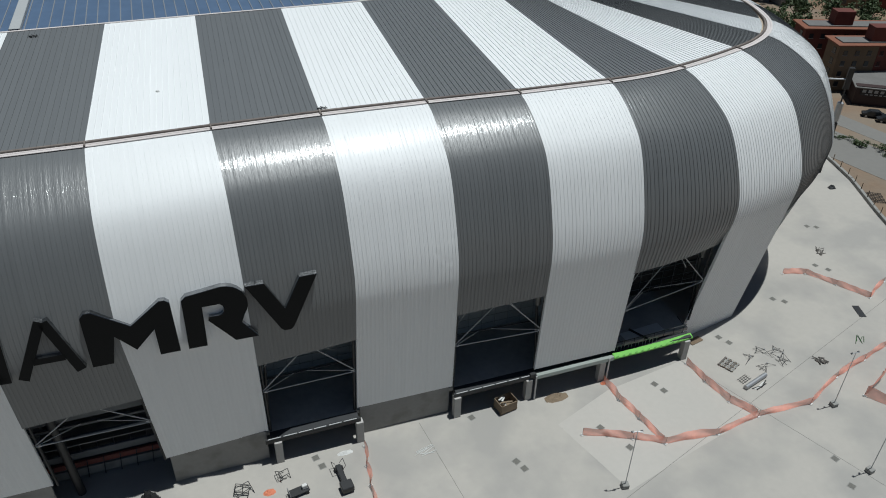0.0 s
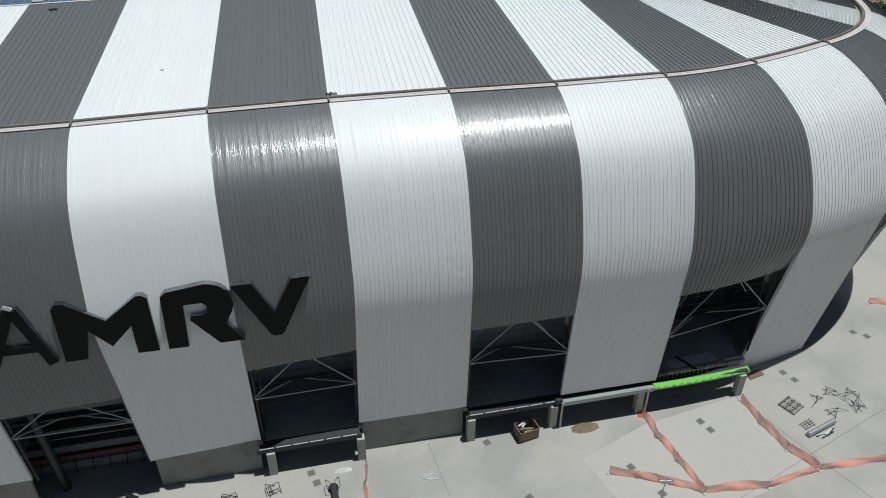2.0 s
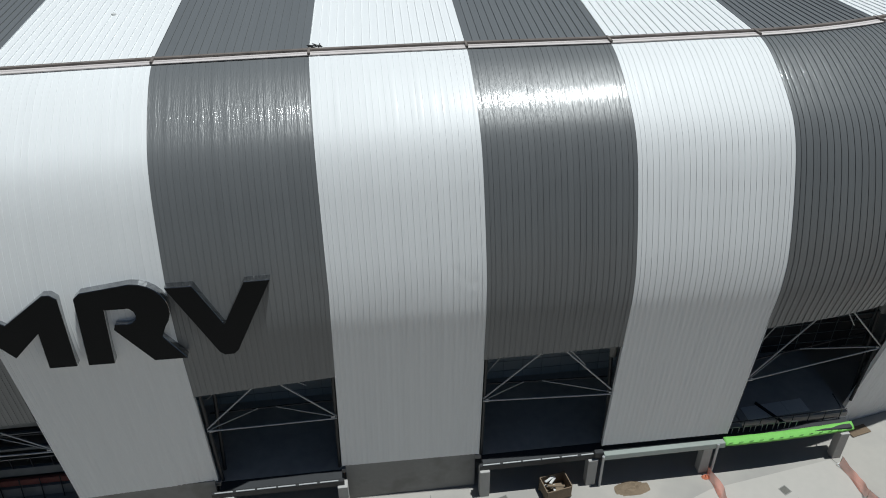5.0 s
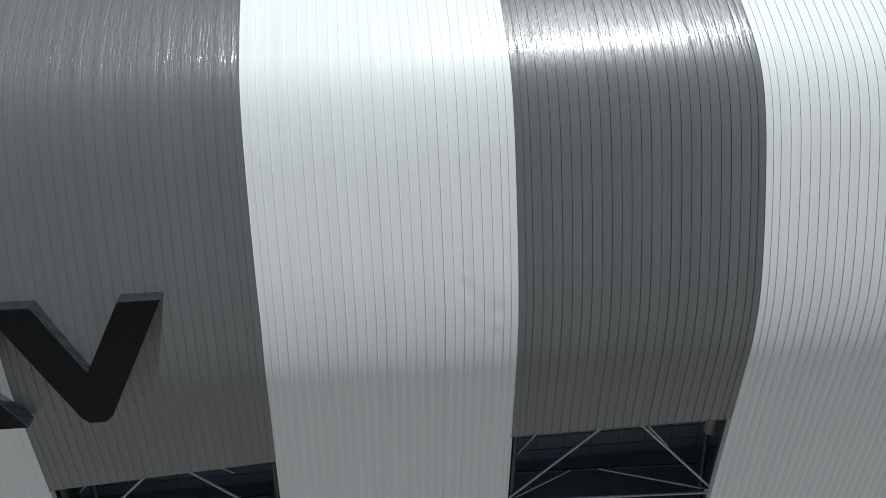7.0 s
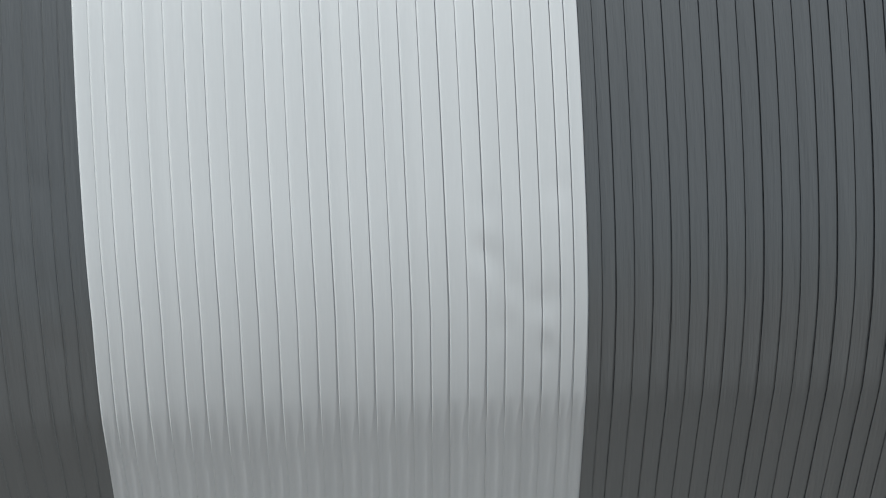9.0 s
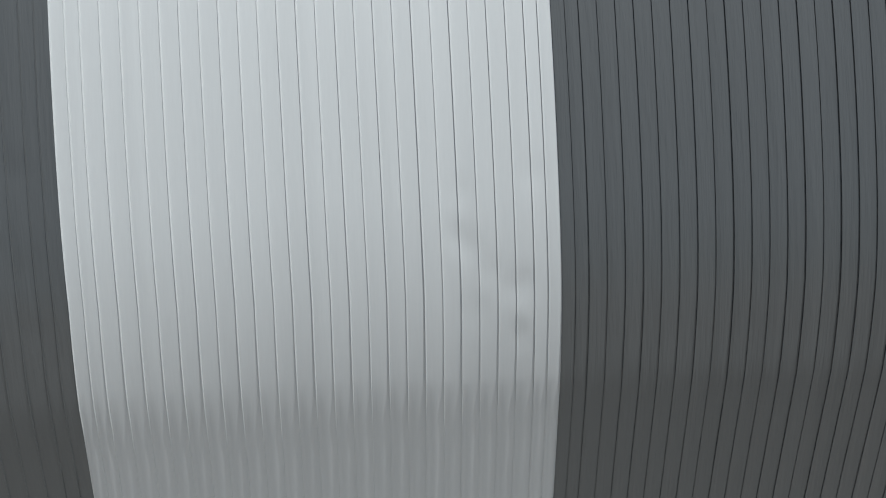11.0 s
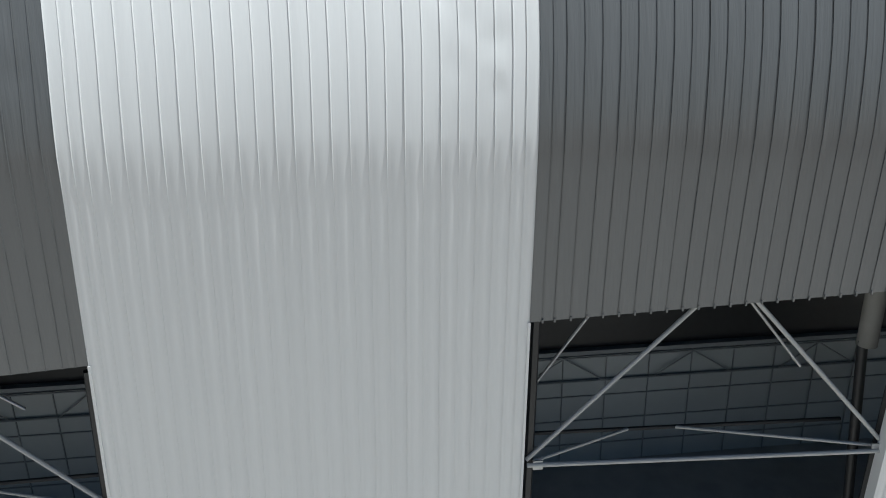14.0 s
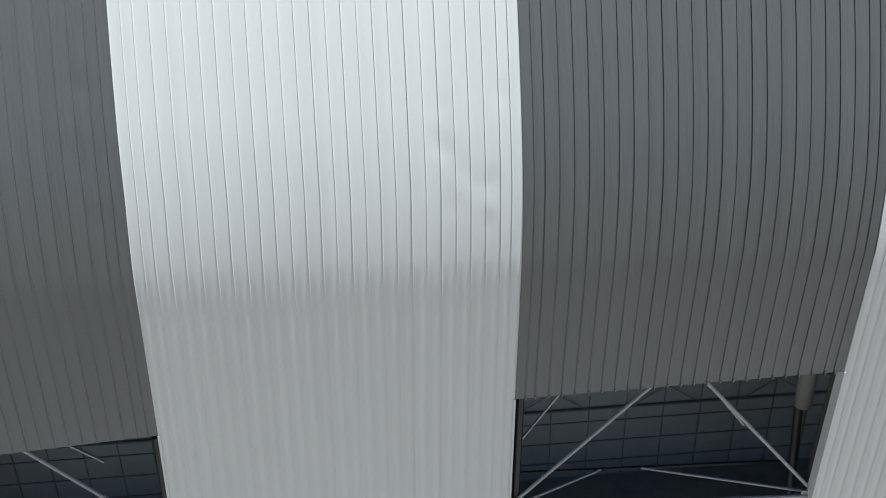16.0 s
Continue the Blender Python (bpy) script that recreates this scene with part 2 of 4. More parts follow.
def dent(p):
    if not (-2 < p.x < 0 or 7 < p.x < 10):
        return 0.0
    return sum(d * math.exp(-((p.x - x) ** 2 + (p.z - z) ** 2) / (r * r)) for x, z, r, d in DENTS)


def sheet_mesh(rails, bow, verts, faces, dented=False, deep=0.06, keep=0.25, tall=1.0):
    """rails: for each step two points, the outward normal and the rib's share; appends one sheet."""
    base, n = len(verts), len(ACROSS)
    for a, b, nrm, rib in rails:
        for f, h, w, q in ACROSS:
            p = a.lerp(b, f)
            verts.append(p + nrm * (h * tall * (1 - (1 - keep) * rib) + bow * w * (1 - 0.7 * rib) - deep * q * rib - (dent(p) if dented else 0.0)))
    for i in range(len(rails) - 1):
        for j in range(n - 1):
            q = base + i * n + j
            faces.append((q, q + 1, q + n + 1, q + n))
    return verts, faces


def between(table, rest, k, f):
    """A value given at some edges, and rest at the others, at the fraction f of stripe k."""
    a, b = table.get(k, rest(k)), table.get(k + 1, rest(k + 1))
    return a + (b - a) * f


def belly(k, f):
    """How far the corner's shoulder swells out."""
    return between({7: 1.16, 8: 0.55, 9: 1.07, 10: 0.8}, lambda q: 0.4 if q > 10 else 0.0, k, f)


def roof_gap(k, f):
    """Width of the gutter trough, which opens up round the corner."""
    return between({9: 1.0, 10: 1.3, 11: 0.9}, lambda q: 0.8, k, f)


def inset(k, f):
    """Share of the shoulder's depth."""
    return between({7: 0.96, 8: 1.08}, lambda q: 1.0, k, f)


def splay(k, f):
    """How far the stripe's edge drifts along the wall for each metre down."""
    return between({1: 0.074, 2: 0.008, 3: -0.034, 4: -0.020, 5: -0.034, 6: -0.058, 7: -0.073, 8: -0.182}, lambda q: 0.06 if q < 1 else -0.05, k, f)


def foot_inset(k, f):
    """How far the corner's wall draws in towards its foot, for each metre down."""
    return between({7: 0.058, 8: 0.07}, lambda q: 0.2 if q > 8 else 0.0, k, f)


def rails_for(k, f0, f1, prof):
    (p0, n0), (p1, n1) = edge_at(k, f0), edge_at(k, f1)
    nm = ((n0 + n1) / 2).normalized()
    out = []
    for row, (d, z, nd, nz, rib) in enumerate(prof):
        za, zb = (z + ZB_RISE * min(p0.x, 32), z + ZB_RISE * min(p1.x, 32)) if row == 0 and z > 8 else (z, z)
        swell = math.sin(math.pi * min(1, max(0, (z - 10) / (Z_G - 10))))
        a, b = p0 + n0 * (d * inset(k, f0) - swell * belly(k, f0)), p1 + n1 * (d * inset(k, f1) - swell * belly(k, f1))
        drift = max(0.0, 19.8 - z)
        a += n0 * drift * foot_inset(k, f0)
        b += n1 * drift * foot_inset(k, f1)
        a += Vector((n0.y, -n0.x)) * drift * splay(k, f0)
        b += Vector((n1.y, -n1.x)) * drift * splay(k, f1)
        out.append((Vector((a.x, a.y, za)), Vector((b.x, b.y, zb)), Vector((nm.x * nd, nm.y * nd, nz)).normalized(), rib))
    return out


def roof_rails(k, f0, f1):
    out = []
    for s in (0.0, 0.25, 0.5, 0.75, 1.0):
        pts = []
        for f in (f0, f1):
            p, n = edge_at(k, f)
            g = p + n * (Y_G * inset(k, f) + roof_gap(k, f))
            i = Vector(INNER[k]).lerp(Vector(INNER[k + 1]), f)
            q = g.lerp(i, s)
            z = Z_G + 0.08 + (Z_INNER - Z_G) * s
            pts.append(Vector((q.x, q.y, z)))
        out.append((pts[0], pts[1], Vector((0, -0.05, 1)).normalized(), 0.0))
    return out


stadium = thing("stadium", "striped white and grey metal-clad stadium with rounded shoulders", "stadium")


def backing(rails, drop):
    """The sheets' underlay, closed behind, so that the cladding has thickness."""
    v, f = [], []
    for a, b, n, _ in rails:
        v += [a - n * drop, b - n * drop, a - n * (drop + 0.25), b - n * (drop + 0.25)]
    for i in range(len(rails) - 1):
        q = 4 * i
        f += [(q, q + 1, q + 5, q + 4), (q + 3, q + 2, q + 6, q + 7), (q + 2, q, q + 4, q + 6), (q + 1, q + 3, q + 7, q + 5)]
    e = 4 * (len(rails) - 1)
    f += [(0, 2, 3, 1), (e, e + 1, e + 3, e + 2)]
    return v, f


def mesh_backing(k, mat, prof):
    v, f = [], []
    steps = 6 if k >= 6 else 1
    for i in range(steps):
        for rails in (rails_for(k, i / steps, (i + 1) / steps, prof), roof_rails(k, i / steps, (i + 1) / steps)):
            a, b = backing(rails, 0.038)
            o = len(v)
            v += a
            f += [tuple(q + o for q in t) for t in b]
    return mesh_from("cladding_stripe", v, f, mat, smooth=True)


def bow_of(white=True):
    return random.uniform(-0.004, 0.007) if white else random.uniform(-0.005, 0.009)


def sheet_cuts(white):
    """Where the sheets' seams lie across a stripe: two narrow sheets at either edge, whole ones between."""
    n = 26 if white else 25
    return [c / n for c in (0, 0.75, *(1.5 + i for i in range(n - 2)), n - 0.75, n)]


def build_stripe(k):
    white = k % 2 == 1
    mat = WHITE if white else GREY
    far = 1.5 if k >= 6 else 1.0
    ribs = (0.0 if k >= 7 else -0.02, 0.4, 0.68 * far) if white else (0.008, 0.9, 0.74 * far)
    tone = "white" if white else "dark grey"
    z_low = (0.03 if k in (7, 9, 11, 13) else ZC) if white else ZB
    prof = profile_from(z_low)
    stripe = part("cladding_stripe", mesh_backing(k, mat, prof), mat, stadium, f"{tone} ribbed metal cladding stripe")
    cuts = sheet_cuts(white)
    near = (k, k + 1) if k in (3, 4) else ()
    v, f = [], []
    for i, (f0, f1) in enumerate(zip(cuts, cuts[1:])):
        soft = (k == 3 and f0 > 0.7) or (k == 2 and f0 > 0.8)
        rails = rails_for(k, f0, f1, profile_from(z_low, True) if soft else prof)
        if not near:
            sheet_mesh(rails, bow_of(white), v, f, soft, *ribs)
            continue
        a, b = sheet_mesh(rails, bow_of(white), [], [], soft, *ribs)
        ob = part("metal_sheet", mesh_from("metal_sheet", a, b, mat, smooth=True), mat, stripe)
        ob.location.y = random.uniform(-0.004, 0.004)
    if v:
        tagged(part("metal_sheeting", mesh_from("metal_sheeting", v, f, mat, smooth=True), mat, stripe), kind="stuff")
    v, f = [], []
    for i in range(ROOF_PANEL):
        sheet_mesh(roof_rails(k, i / ROOF_PANEL, (i + 1) / ROOF_PANEL), bow_of() * 0.6, v, f, tall=1.8)
    tagged(part("roof_sheeting", mesh_from("roof_sheeting", v, f, mat, smooth=True), mat, stripe), kind="stuff")


for k in range(-3, 14):
    build_stripe(k)


def edge_trim(k, side):
    """The folded white strip down the free edge of a white stripe, beside an open bay."""
    p, n = edge_at(k, side)
    out, along = -n, Vector((n.y, -n.x)) * (1 if side else -1)
    v, f = [], []
    for z in (ZC, ZB + ZB_RISE * p.x):
        q = p + n * face_depth(z) + Vector((n.y, -n.x)) * max(0.0, 19.8 - z) * splay(k, side)
        for a, b in ((-0.05, 0.05), (0.012, 0.05), (0.012, -0.2), (-0.05, -0.2)):
            c = q + along * a + out * b
            v.append((c.x, c.y, z))
    for j in range(4):
        f.append((j, (j + 1) % 4, 4 + (j + 1) % 4, 4 + j))
    f += [(3, 2, 1, 0), (4, 5, 6, 7)]
    part("edge_trim", mesh_from("edge_trim", v, f, WHITE), WHITE, stadium, "folded white edge strip")


for f in sheet_cuts(False)[1:-1]:
    p, n = edge_at(4, f)
    z = ZB + ZB_RISE * p.x
    q = p + n * (face_depth(z) - 0.03) + Vector((n.y, -n.x)) * (19.8 - z) * splay(4, f)
    part("seam_tab", boxes([((0.04, 0.04, 0.1), pose(q.x + 0.01, q.y, z - 0.035))]), GREY, stadium)

for k in (-1, 1, 3, 5):
    edge_trim(k, 0)
    edge_trim(k, 1)


def sweep(name, path, section, mat, parent, label=""):
    """section: (inward, up) points swept along path points with their inward normals."""
    v, f, n = [], [], len(section)
    for p, nn, z in path:
        for d, h in section:
            v.append((p.x + nn.x * d, p.y + nn.y * d, z + h))
    for i in range(len(path) - 1):
        for j in range(n):
            a, b = i * n + j, i * n + (j + 1) % n
            f.append((a, b, b + n, a + n))
    f += [tuple(range(n)), tuple(reversed(range(len(v) - n, len(v))))]
    return part(name, mesh_from(name, v, f, mat), mat, parent, label)


deck_v, deck_f = [], []
for k in range(8, 12):
    for i in range(7):
        p, n = edge_at(k, i / 6)
        for d, z in ((0.1, -0.12), (roof_gap(k, i / 6) + 0.1, -0.1), (roof_gap(k, i / 6) + 0.1, -0.3), (0.1, -0.3)):
            q = p + n * (Y_G * inset(k, i / 6) + d)
            deck_v.append((q.x, q.y, Z_G + z))
for i in range(len(deck_v) // 4 - 1):
    if i % 7 != 6:
        for j in range(4):
            deck_f.append((4 * i + j, 4 * i + (j + 1) % 4, 4 * i + 4 + (j + 1) % 4, 4 * i + 4 + j))
DECK = material("bare_deck", (0.4, 0.33, 0.25), 0.85, vary=0.15, grain=3)
part("gutter_deck", mesh_from("gutter_deck", deck_v, deck_f, DECK), DECK, stadium, "tan bare gutter deck at the corner")
ring = []
for k in range(-3, 14):
    for i in range(6 if k >= 6 else 1):
        p, n = edge_at(k, i / 6)
        ring.append((p + n * Y_G * inset(k, i / 6), n, Z_G))

sweep("gutter", ring, [(0.52, -0.2), (0.52, 0.04), (0.6, 0.05), (0.64, 0.2), (0.86, 0.22), (0.9, 0.1), (0.9, -0.2)], GUTTER, stadium, "brown weathered roof gutter")
sweep("gutter_flashing", ring, [(-0.1, 0.03), (-0.12, 0.1), (0.12, 0.115), (0.14, 0.075), (0.24, 0.08), (0.26, 0.12), (0.5, 0.1), (0.5, -0.02), (0.1, -0.02)], FLASHING, stadium, "pale pinkish flashing strip")
for k in range(-2, 9):
    p, n = edge_at(k, 0)
    g = p + n * (Y_G * inset(k, 0) + 0.4)
    part("gutter_joint", boxes([((0.16, 1.04, 0.2), pose(g.x, g.y, Z_G + 0.05, 0, 0, math.degrees(math.atan2(-n.x, n.y))))], 0.02), GUTTER, stadium)
inner = []
for k in range(-3, 14):
    a, b = Vector(INNER[k]), Vector(INNER[k + 1])
    t = (b - a).normalized()
    inner.append((a, Vector((-t.y, t.x)), Z_INNER))
sweep("ridge_trim", inner, [(-0.1, -0.1), (-0.1, 0.14), (0.25, 0.14), (0.25, -0.1)], FLASHING, stadium)

# blue translucent roof over the inner ring
bm = boxes([((92, 42, 0.08), pose(-6, 57.0, Z_INNER - 0.4))])
blue = part("translucent_roof", bm, BLUE, stadium, "blue translucent roof sheets")
for i in range(75):
    part("roof_batten", boxes([((0.1, 42, 0.09), pose(-51.0 + i * 1.22, 57.0, Z_INNER - 0.32))]), STEEL, blue)
part("roof_beam", boxes([((1.1, 42, 0.5), pose(-27.4, 57.0, Z_INNER - 0.32))], 0.05), WHITE_STEEL, stadium, "white roof beam")


# ---- ground ----
ground = part("ground", boxes([((4000, 4000, 1.0), pose(600, 600, -1.06))]), EARTH)
tagged(ground, "bare red earth around the building site", "ground", kind="structure")
# the forecourt ends along a curved kerb
rim = [(-120, -90), (60, -90), (70.48, -39.05), (81.01, -9.34), (84.53, 7.57), (89.05, 18.95), (93.35, 28.55), (96.25, 38.63), (97.76, 51.93), (86, 75), (72, 110), (-120, 110)]


def slab_mesh(name, outline, z0, z1, mat):
    n = len(outline)
    v = [(x, y, z0) for x, y in outline] + [(x, y, z1) for x, y in outline]
    f = [tuple(range(n, 2 * n)), tuple(reversed(range(n)))] + [(i, (i + 1) % n, n + (i + 1) % n, n + i) for i in range(n)]
    return mesh_from(name, v, f, mat)


apron = part("pavement", slab_mesh("pavement", rim, -0.3, 0.0, CONCRETE), CONCRETE)
tagged(apron, "pale stained concrete forecourt with saw-cut joints", "pavement", kind="structure")
part("paving_slab", slab_mesh("paving_slab", [(19.98, -5.25), (27.71, -2.41), (38.47, -0.89), (41.42, -11.11), (32.81, -12.83), (22.8, -15.29)], -0.02, 0.004, CONCRETE_NEW), CONCRETE_NEW, apron, "lighter newly poured concrete slab")
JOINT = material("joint_filler", (0.2, 0.195, 0.18), 0.9, vary=0.15)


def joint(a, b, w=0.05):
    a, b = Vector(a), Vector(b)
    d = b - a
    part("joint", boxes([((d.length, w, 0.012), pose((a.x + b.x) / 2, (a.y + b.y) / 2, -0.004, 0, 0, math.degrees(math.atan2(d.y, d.x))))]), JOINT, apron)


for a, b in (((38.51, -0.57), (49.27, -28.25)), ((16.92, -17.65), (82.23, 4.07)), ((5.93, -0.13), (6.28, -3.44)), ((6.28, -3.44), (7.47, -15.76)), ((-13.75, -2.73), (-15.99, -23.99))):
    joint(a, b)

# kerb wall and low fence along the curved rim
kerb_line = [Vector(p) for p in rim[2:10]]
kerb = thing("retaining_kerb", "grey concrete kerb wall along the forecourt rim", "kerb", kind="structure")
for a, b in zip(kerb_line, kerb_line[1:]):
    d = b - a
    ang = math.degrees(math.atan2(d.y, d.x))
    c = (a + b) / 2
    part("kerb_stone", boxes([((d.length + 0.2, 0.5, 0.75), pose(c.x, c.y, -0.25, 0, 0, ang))], 0.03), CONCRETE_GREY, kerb)
    for i in range(int(d.length / 2.2)):
        p = a + d * ((i + 0.5) / int(d.length / 2.2))
        part("fence_post", boxes([((0.1, 0.1, 1.2), pose(p.x, p.y, 0.49, 0, 0, ang))]), WOOD, kerb)

# ---- the storey under the cladding ----
PALE_CONCRETE = material("pale_concrete", (0.42, 0.41, 0.39), 0.9, vary=0.1, grain=2.5, patch=0.3, bump=0.003, bump_scale=9)
# near-black colour gives the slab's sunlit edge the look of shaded floor
SLAB_SHADE = material("dark_slab_shade", (0.03, 0.032, 0.035), 0.7, vary=0.2, grain=2)
podium = thing("stadium_podium", "concrete podium with columns and dark open bays", "podium")
SLAB_Z = 3.3
part("floor_slab", boxes([((30, 15, 0.45), pose(-45.8, 8.05, SLAB_Z - 0.45))]), DARK_FLOOR, podium, "shaded concrete floor slab")
part("floor_slab", boxes([((49.9, 15, 0.45), pose(6.05, 8.05, SLAB_Z - 0.45))]), DARK_FLOOR, podium, "shaded concrete floor slab")
part("floor_slab", boxes([((9.0, 12, 0.45), pose(35.6, 7.0, SLAB_Z - 0.45))]), DARK_FLOOR, podium)
for x0, x1 in ((-49.6, -40.2), (-9.5, -0.6), (10.0, 39.6)):
    part("slab_nosing", boxes([((x1 - x0, 1.1, 0.42), pose((x0 + x1) / 2, 0.0, SLAB_Z - 0.45))], 0.02), SLAB_SHADE, podium, "slab edge coloured dark in place of shade")
part("back_wall", boxes([((116, 0.4, 31), pose(-6, 16, 0))]), INTERIOR, podium, "dark inner wall")
part("back_wall", boxes([((0.4, 40, 30), pose(51.8, 36.3, 0))]), INTERIOR, podium)
part("bay_wall", boxes([((100, 0.3, 2.45), pose(-13.5, 4.6, 0))]), INTERIOR, podium, "dark ground-floor wall")
part("ceiling_deck", boxes([((120, 8.5, 0.3), pose(-10, 11.6, 22))]), INTERIOR, podium)


# near-black wall stands in for the shade inside the open corner bay
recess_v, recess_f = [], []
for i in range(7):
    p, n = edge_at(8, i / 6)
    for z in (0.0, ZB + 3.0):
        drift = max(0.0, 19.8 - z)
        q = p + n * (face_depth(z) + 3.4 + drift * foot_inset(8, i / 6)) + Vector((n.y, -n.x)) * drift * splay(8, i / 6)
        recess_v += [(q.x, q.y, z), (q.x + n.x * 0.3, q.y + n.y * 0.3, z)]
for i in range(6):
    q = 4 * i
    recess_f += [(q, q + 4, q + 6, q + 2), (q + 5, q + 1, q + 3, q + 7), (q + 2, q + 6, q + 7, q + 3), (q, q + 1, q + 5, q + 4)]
part("recess_wall", mesh_from("recess_wall", recess_v, recess_f, DARK_STEEL_AND_SHADE), DARK_STEEL_AND_SHADE, podium, "dark wall in place of the shaded corner bay")


def plinth(k):
    a, b = EDGES[k], EDGES[k + 1]
    y = face_depth(2.0) + 0.02
    part("plinth_wall", boxes([((b[0] - a[0] - 0.5 + 16.5 * (splay(k, 1) - splay(k, 0)), 0.3, ZC + 0.06), pose((a[0] + b[0]) / 2 + 16.5 * (splay(k, 0) + splay(k, 1)) / 2, y + 0.2 + (a[1] + b[1]) / 2, 0))], 0.02), CONCRETE_GREY, podium, "stained grey concrete plinth wall")


for k in (-3, -1, 1, 3):
    plinth(k)
for x in (-48.9, -38.6, -8.9, -0.6, 10.1, 18.5, 27.7, 39.0):
    part("column", boxes([((0.75, 0.75, SLAB_Z - 0.46), pose(x, -0.45, 0))], 0.03), PALE_CONCRETE, podium, "square concrete column")
for x in (19.2, 28.3):
    part("downpipe", tube((x, -0.95, 0), (x, -0.95, 3.4), 0.11, 10), STEEL, podium, "galvanised downpipe")

# edge beams, rails and pipes in the open bays
for k in (-2, 2, 4):
    x0, x1 = EDGES[k][0], EDGES[k + 1][0]
    part("edge_beam", boxes([((x1 - x0 - 0.1, 0.3, 0.5), pose((x0 + x1) / 2 - 0.4, -0.45, SLAB_Z - 0.5))], 0.02), DARK_STEEL_AND_SHADE, podium)
    n = 6
    for i in range(n):
        a = x0 + 0.3 + (x1 - x0 - 0.6) * i / n
        b = a + (x1 - x0 - 0.6) / n - random.uniform(0.12, 0.3)
        part("rail_pipe", tube((a - 0.4, -0.55, SLAB_Z + 0.06), (b - 0.4, -0.55, SLAB_Z + 0.06), 0.05, 8), WHITE_STEEL, podium)
part("fascia_beam", boxes([((9.6, 0.5, 0.48), pose(24.1, -0.75, SLAB_Z - 0.36, -8))], 0.03), GREY_BEAM, podium, "grey-green fascia beam")
part("beam_box", boxes([((0.7, 0.4, 0.5), pose(18.9, -0.6, SLAB_Z - 0.15))], 0.04), DARK_STEEL_AND_SHADE, podium)

green = thing("safety_mesh_band", "bright green safety mesh wrapped round the slab edge", "safety mesh")
v, f = [], []
N = 44
for i in range(N + 1):
    t = i / N
    x = 28.9 + 10.9 * t
    y = -0.7 + 0.45 * t * t + 0.01 * math.sin(i * 1.7)
    for dz, dy in ((-0.5, -0.3), (-0.2, -0.28), (0.15, -0.02), (0.34, 0.3)):
        v.append((x, y + dy + random.uniform(-0.006, 0.006), SLAB_Z + 0.05 - 0.2 * t + dz * 0.45 + 0.012 * math.sin(i * 0.9 + dz)))
for i in range(N):
    for j in range(3):
        q = 4 * i + j
        f.append((q, q + 4, q + 5, q + 1))
me = mesh_from("mesh_sheet", v, f, GREEN, smooth=True)
sheet = part("mesh_sheet", me, GREEN, green)
md = sheet.modifiers.new("thick", "SOLIDIFY")
md.thickness = 0.03
for i in range(13):
    t = (i + 0.5) / 13
    part("slot", boxes([((0.35, 0.02, 0.03), pose(28.9 + 10.9 * t, -0.95 + 0.45 * t * t, SLAB_Z + 0.08 - 0.2 * t, -40, 0, 4 + 6 * t))]), DARK_STEEL_AND_SHADE, green)


# ---- steel trusses seen in the openings under the grey stripes ----
def truss(k, z=9.45):
    x0, x1 = EDGES[k][0] + 0.15, EDGES[k + 1][0] + (0.2 if k == 4 else -0.1)
    y0, y1 = EDGES[k][1] + 0.45, EDGES[k + 1][1] + 0.45
    P = lambda fx, dy, zz: (x0 + (x1 - x0) * fx + splay(k, fx) * max(0.0, 19.8 - zz), y0 + (y1 - y0) * fx + dy, zz)
    foot = ZB + ZB_RISE * (x0 + x1) / 2
    t = thing("steel_truss", "pale painted steel tube truss behind the opening", "truss", group="trusses in the bays")
    for nm, a, b, r in (("chord", P(0, 0, z), P(1, 0, z - 0.1), 0.06), ("diagonal", P(0, 0.1, z + 0.1), P(0.495, 0.2, foot + 0.6), 0.058), ("diagonal", P(1, 0.1, z), P(0.505, 0.22, foot + 0.6), 0.058),
                        ("brace", P(0.02, 0.1, z + 0.05), P(0.36, 2.2, z - 0.5), 0.045), ("brace", P(0.98, 0.1, z), P(0.5, 2.2, z - 0.5), 0.045),
                        ("rear_diagonal", P(0.03, 1.05, 10.9), P(0.25, 1.05, foot + 0.4), 0.04), ("rear_diagonal", P(0.78, 1.05, 11.2), P(0.54, 1.05, foot + 0.3), 0.04)):
        part(nm, tube(a, b, r, 10), WHITE_STEEL if nm != "rear_diagonal" else STEEL, t, smooth=True)
    part("rear_chord", tube(P(-0.02, 2.2, z - 0.5), P(1.02, 2.2, z - 0.5), 0.06, 8), DARK_STEEL_AND_SHADE, t)
    for fx in (0.03, 0.97):
        part("gusset", boxes([((0.26, 0.04, 0.26), pose(*P(fx, 0.02, z - 0.15)))]), STEEL, t)
    c = thing("round_column", "grey round concrete column behind the cladding", "column", group="columns in the bays")
    fc, dc = (0.99, 1.6) if k >= 4 else (0.07, 1.9) if k else (0.14, 1.7)
    top = P(fc, dc, 15.5)
    part("shaft", tube((top[0], top[1], 11.45), (top[0], top[1], 19.5), 0.27, 18), CONCRETE_GREY, c, smooth=True)
    if k == 0:
        part("lower_shaft", tube(P(fc, dc, 11.46), P(fc - 0.02, dc, 0), 0.4, 16), DARK_STEEL_AND_SHADE, c, smooth=True)
    else:
        part("bracket", tube(P(fc, dc, 11.6), P(fc + (0.06 if k >= 4 else -0.06), dc - 0.6, SLAB_Z), 0.14, 12), DARK_STEEL_AND_SHADE, c, smooth=True)
    for fx, w in ((0.01, 0.16), (0.99, 0.16)):
        part("jamb", tube(P(fx, 0.25, SLAB_Z), P(fx, 0.25, foot - 0.1), w * 0.8, 6), DARK_STEEL_AND_SHADE, c)


for k in (-2, 0, 2, 4, 6):
    truss(k, 9.25 if k >= 4 else 8.85)


